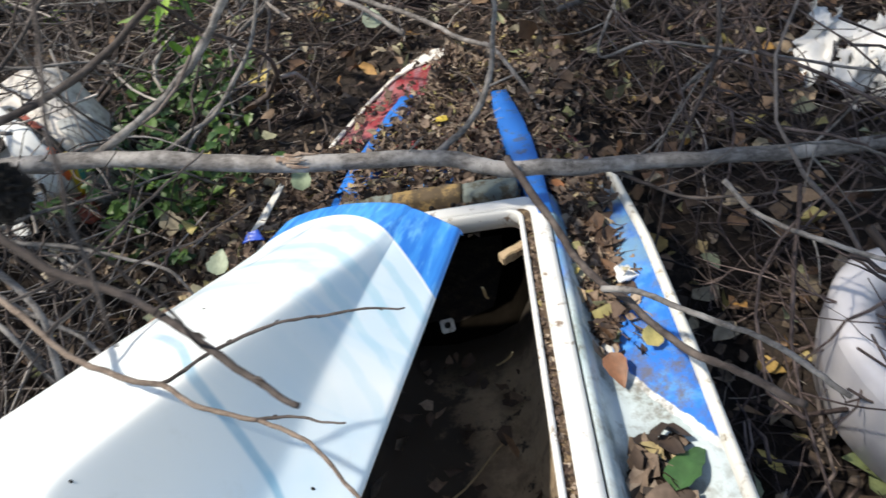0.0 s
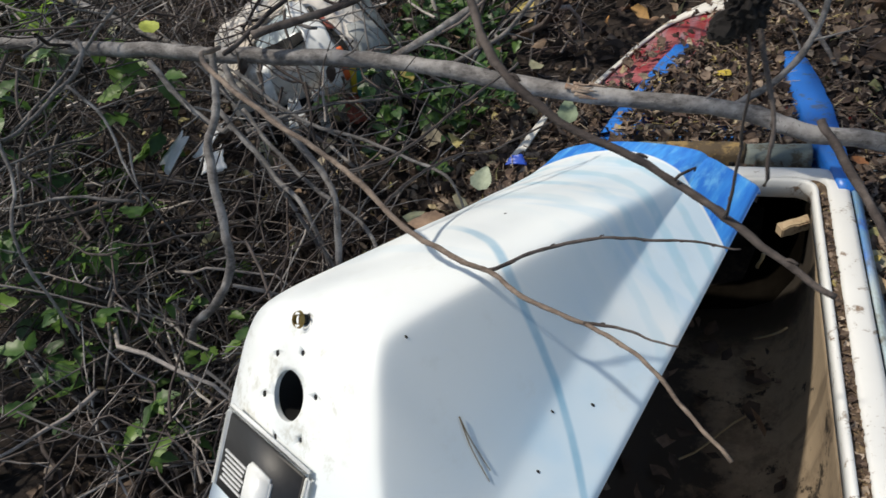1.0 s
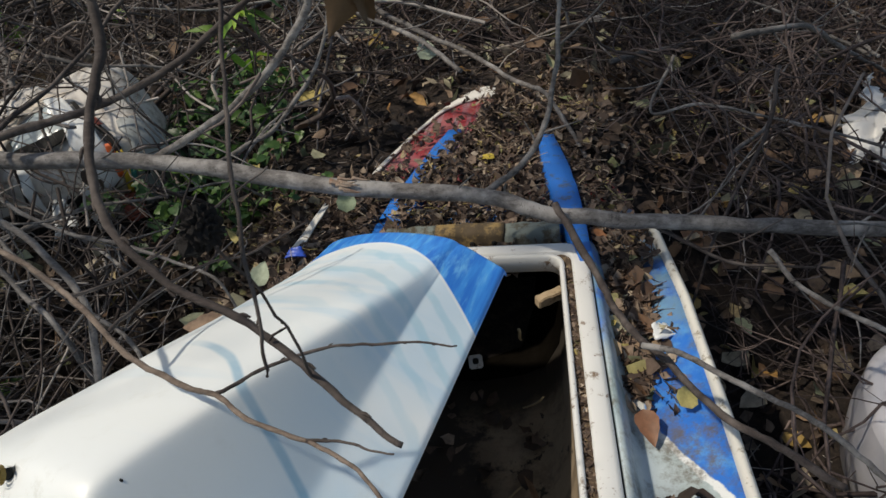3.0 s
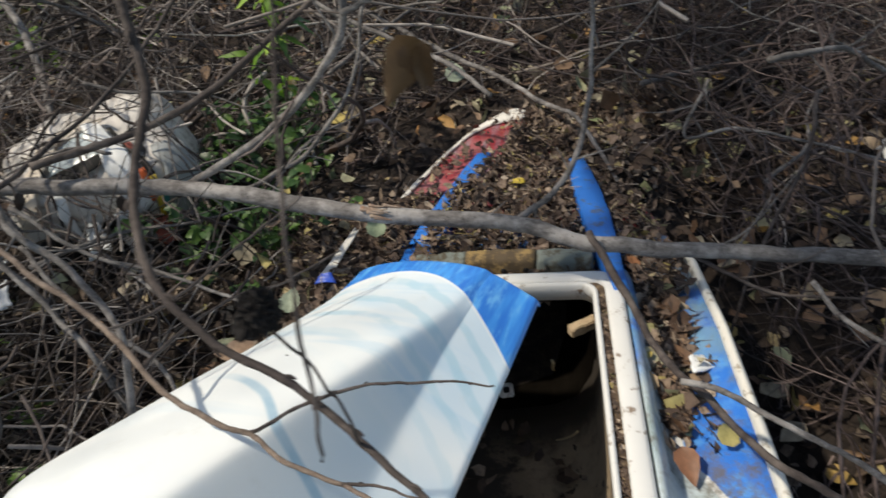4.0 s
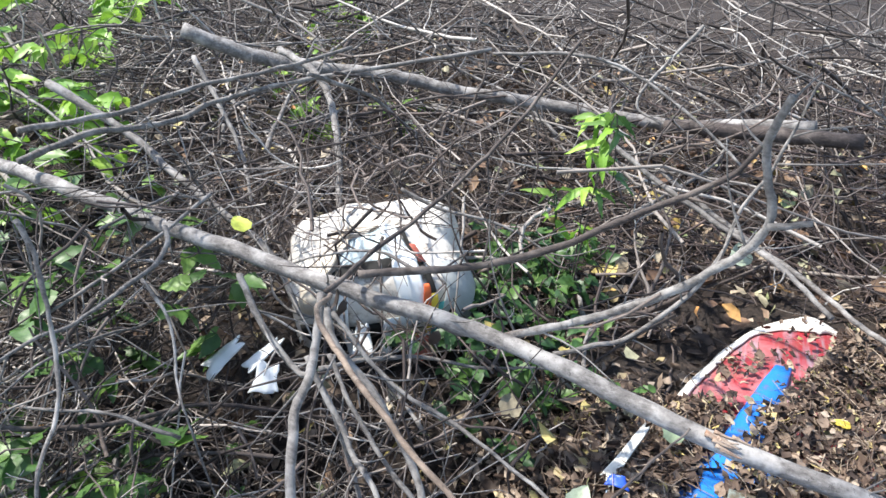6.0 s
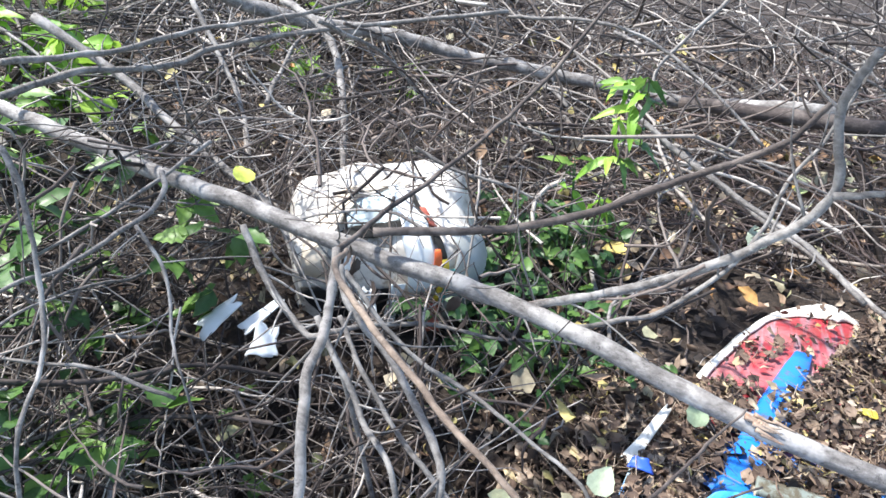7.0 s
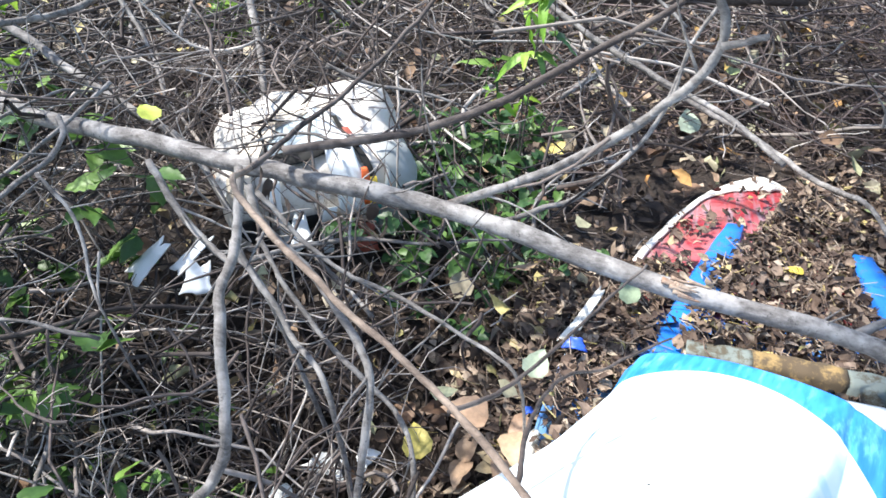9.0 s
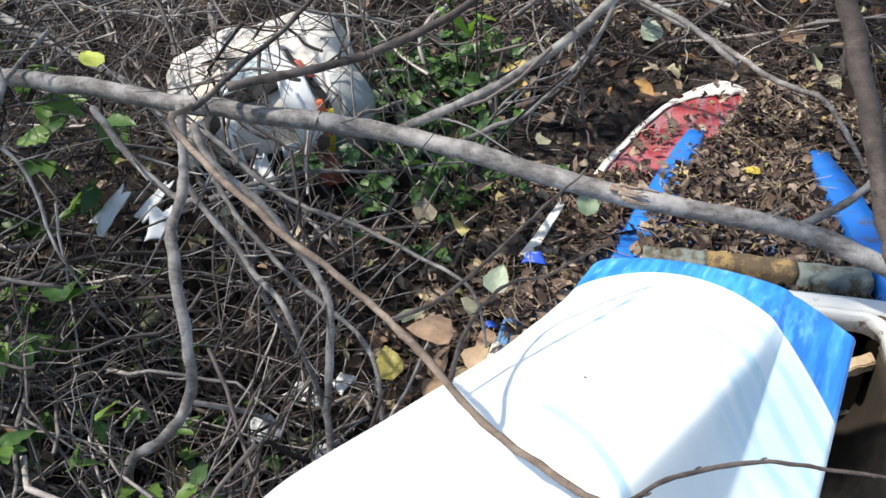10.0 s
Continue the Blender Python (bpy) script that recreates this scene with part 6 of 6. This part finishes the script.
scrap("white_scrap", "torn white plastic shard in the twigs", 0.055, 0.065, PANEL_WHITE, pose(-1.12, -0.02, 0.445, 30, -10, 20), 3.3)
scrap("white_scrap", "thin white plastic strip in the twigs", 0.03, 0.10, PANEL_WHITE, pose(-1.18, 0.04, 0.445, 30, 0, -30), 4.1)
scrap("white_scrap", "white plastic shard beside the fairing", 0.05, 0.09, PANEL_WHITE, pose(-1.02, 0.22, 0.42, 40, 10, 40), 4.9)
for k, (x, y, z, sx, sy) in enumerate(((-0.75, -0.19, 0.21, 0.08, 0.04), (-0.80, -0.28, 0.20, 0.05, 0.05), (-0.675, -0.165, 0.24, 0.04, 0.03), (-0.66, -0.3, 0.2, 0.06, 0.04))):
    scrap("white_scrap", "small white plastic crumb low in the twigs", sx, sy, PANEL_WHITE, pose(x, y, max(z, ground_z(x, y) + 0.02), 20, 10, 40 * k), 5.0 + k)
scrap("gunwale_stub", "broken white gunwale strip poking from leaves", 0.02, 0.15, GUNWALE, pose(-0.345, 0.15, 0.452, 8, 0, -16), 6.0, bend=0.05)
scrap("blue_scrap", "dark blue plastic scrap in the leaves", 0.036, 0.024, BLUESCRAP, pose(-0.345, 0.045, 0.468, 20, 10, 10), 7.0)
scrap("blue_scrap", "small blue plastic chip in the leaves", 0.018, 0.012, BLUESCRAP, pose(-0.385, -0.12, 0.455, 20, 10, 40), 8.0)
scrap("white_scrap", "flaked white paint on the side deck", 0.05, 0.035, PANEL_WHITE, on_deck(0.385, -0.16, 0.02, 30), 9.0)

# white bag in the thicket
bag = empty("plastic_bag", pose(1.04, 0.60, ground_z(1.04, 0.6) + 0.03, 20, 0, -12), "torn crumpled white plastic bag lying in the thicket", "plastic bag")
r = random.Random(91)
for k in range(9):
    bm = bmesh.new()
    sx, sy, n = r.uniform(0.08, 0.16), r.uniform(0.1, 0.2), 16
    rows = []
    for i in range(n + 1):
        u = i / n - 0.5
        rows.append([(u * sx * (1 + 0.5 * noise.noise((j * 0.3, k, 0))), (j / n - 0.5) * sy * (1 + 0.5 * noise.noise((i * 0.3, k, 4))),
                      0.055 * noise.noise((u * 3 + k, j * 0.16, k)) + 0.028 * abs(noise.noise((u * 9 + k, j * 0.5, 2.0)))) for j in range(n + 1)])
    loft(bm, rows)
    torn = [f for f in bm.faces if noise.noise(f.calc_center_median() * 16 + Vector((k * 3, 0, 0))) > 0.3]
    bmesh.ops.delete(bm, geom=torn, context="FACES")
    thicken(bm, 0.0012)
    bmesh.ops.transform(bm, matrix=pose(r.uniform(-0.08, 0.2), r.uniform(-0.16, 0.12), r.uniform(0.03, 0.1), r.gauss(10, 25), r.gauss(0, 25), r.uniform(0, 360)), verts=bm.verts)
    part("bag_fold", bm, BAG, bag)

# grey plastic tub with leaves in it
tub = empty("plastic_tub", pose(0.90, -0.32, 0.22, 0, 6, 12), "smooth grey translucent plastic tub holding dead leaves", "plastic tub")
for name, rings in (("tub_body", ((0.16, 0.0), (0.185, 0.02), (0.20, 0.10), (0.205, 0.17))), ("tub_rim", ((0.205, 0.17), (0.203, 0.186), (0.195, 0.197), (0.17, 0.207), (0.15, 0.197), (0.138, 0.17))),
                    ("tub_liner", ((0.138, 0.17), (0.125, 0.10), (0.10, 0.07), (0.02, 0.06)))):
    bm = bmesh.new()
    loft(bm, [[(rad * math.cos(a) * 1.05, rad * 1.25 * math.sin(a), z) for a in (2 * math.pi * k / 48 for k in range(48))] for rad, z in rings], True)
    bmesh.ops.recalc_face_normals(bm, faces=bm.faces)
    part(name, bm, TUB, tub)


def in_tub(r):
    a, d = r.uniform(0, 2 * math.pi), 0.125 * math.sqrt(r.random())
    return tuple(tub.matrix_world @ Vector((d * math.cos(a), 1.25 * d * math.sin(a), 0.10 + 0.08 * r.random())))


bpy.context.view_layer.update()
scatter("leaf_litter", "brown dead leaves lying in the grey tub", 90, in_tub, 0.04, 31)

# small square bracket on the engine bay's wall
bm = bmesh.new()
box(bm, 0, 0, 0, 0.03, 0.03, 0.008, 0.003)
sq = part("clamp", bm, RIM, hull, "small square white clamp")
sq.matrix_basis = pose(0.0, -0.055, -0.22, 30, 0, 10)
bm = bmesh.new()
box(bm, 0, 0, 0.005, 0.013, 0.013, 0.006, 0.002)
hole = part("clamp_hole", bm, DARK, sq)

# pale block of wood jammed under the front of the bay
bm = bmesh.new()
box(bm, 0, 0, 0, 0.062, 0.02, 0.022, 0.002)
bmesh.ops.subdivide_edges(bm, edges=[e for e in bm.edges if e.calc_length() > 0.04], cuts=5)
for v in bm.verts:
    v.co += Vector((noise.noise(v.co * 90), noise.noise(v.co * 80), noise.noise(v.co * 70))) * 0.0018
block = part("wood_block", bm, chipped("raw_pale_wood", (0.5, 0.38, 0.25), (0.2, 0.13, 0.08), 0.5, 0.62, 50, 0.85), smooth=False)
block.matrix_world = HULL_M @ pose(0.16, -0.035, -0.065, 0, 0, 32)
tagged(block, "pale rough block of wood jammed in the engine bay", "wood block")

# dry stalks and a strip lying in the bay
for k, (x, y, z, L, turn, w) in enumerate(((0.10, -0.16, -0.05, 0.11, 70, 0.006), (0.12, -0.26, -0.12, 0.13, 100, 0.004), (0.05, -0.36, -0.285, 0.16, 40, 0.004))):
    bm = bmesh.new()
    box(bm, 0, 0, 0, L, w, 0.003, 0.001)
    bmesh.ops.subdivide_edges(bm, edges=[e for e in bm.edges if e.calc_length() > L * 0.5], cuts=4)
    for v in bm.verts:
        v.co.z += 0.8 * v.co.x ** 2
        v.co.y += 0.012 * math.sin(v.co.x * 22)
    ob = part("dry_stalk", bm, plain("straw", (0.34, 0.27, 0.16), 0.8))
    ob.matrix_world = HULL_M @ pose(x, y, z, 0, 55 if z > -0.2 else 4, turn)
    tagged(ob, "dry tan stalk leaning in the engine bay", "stalk", "stalks in the bay")
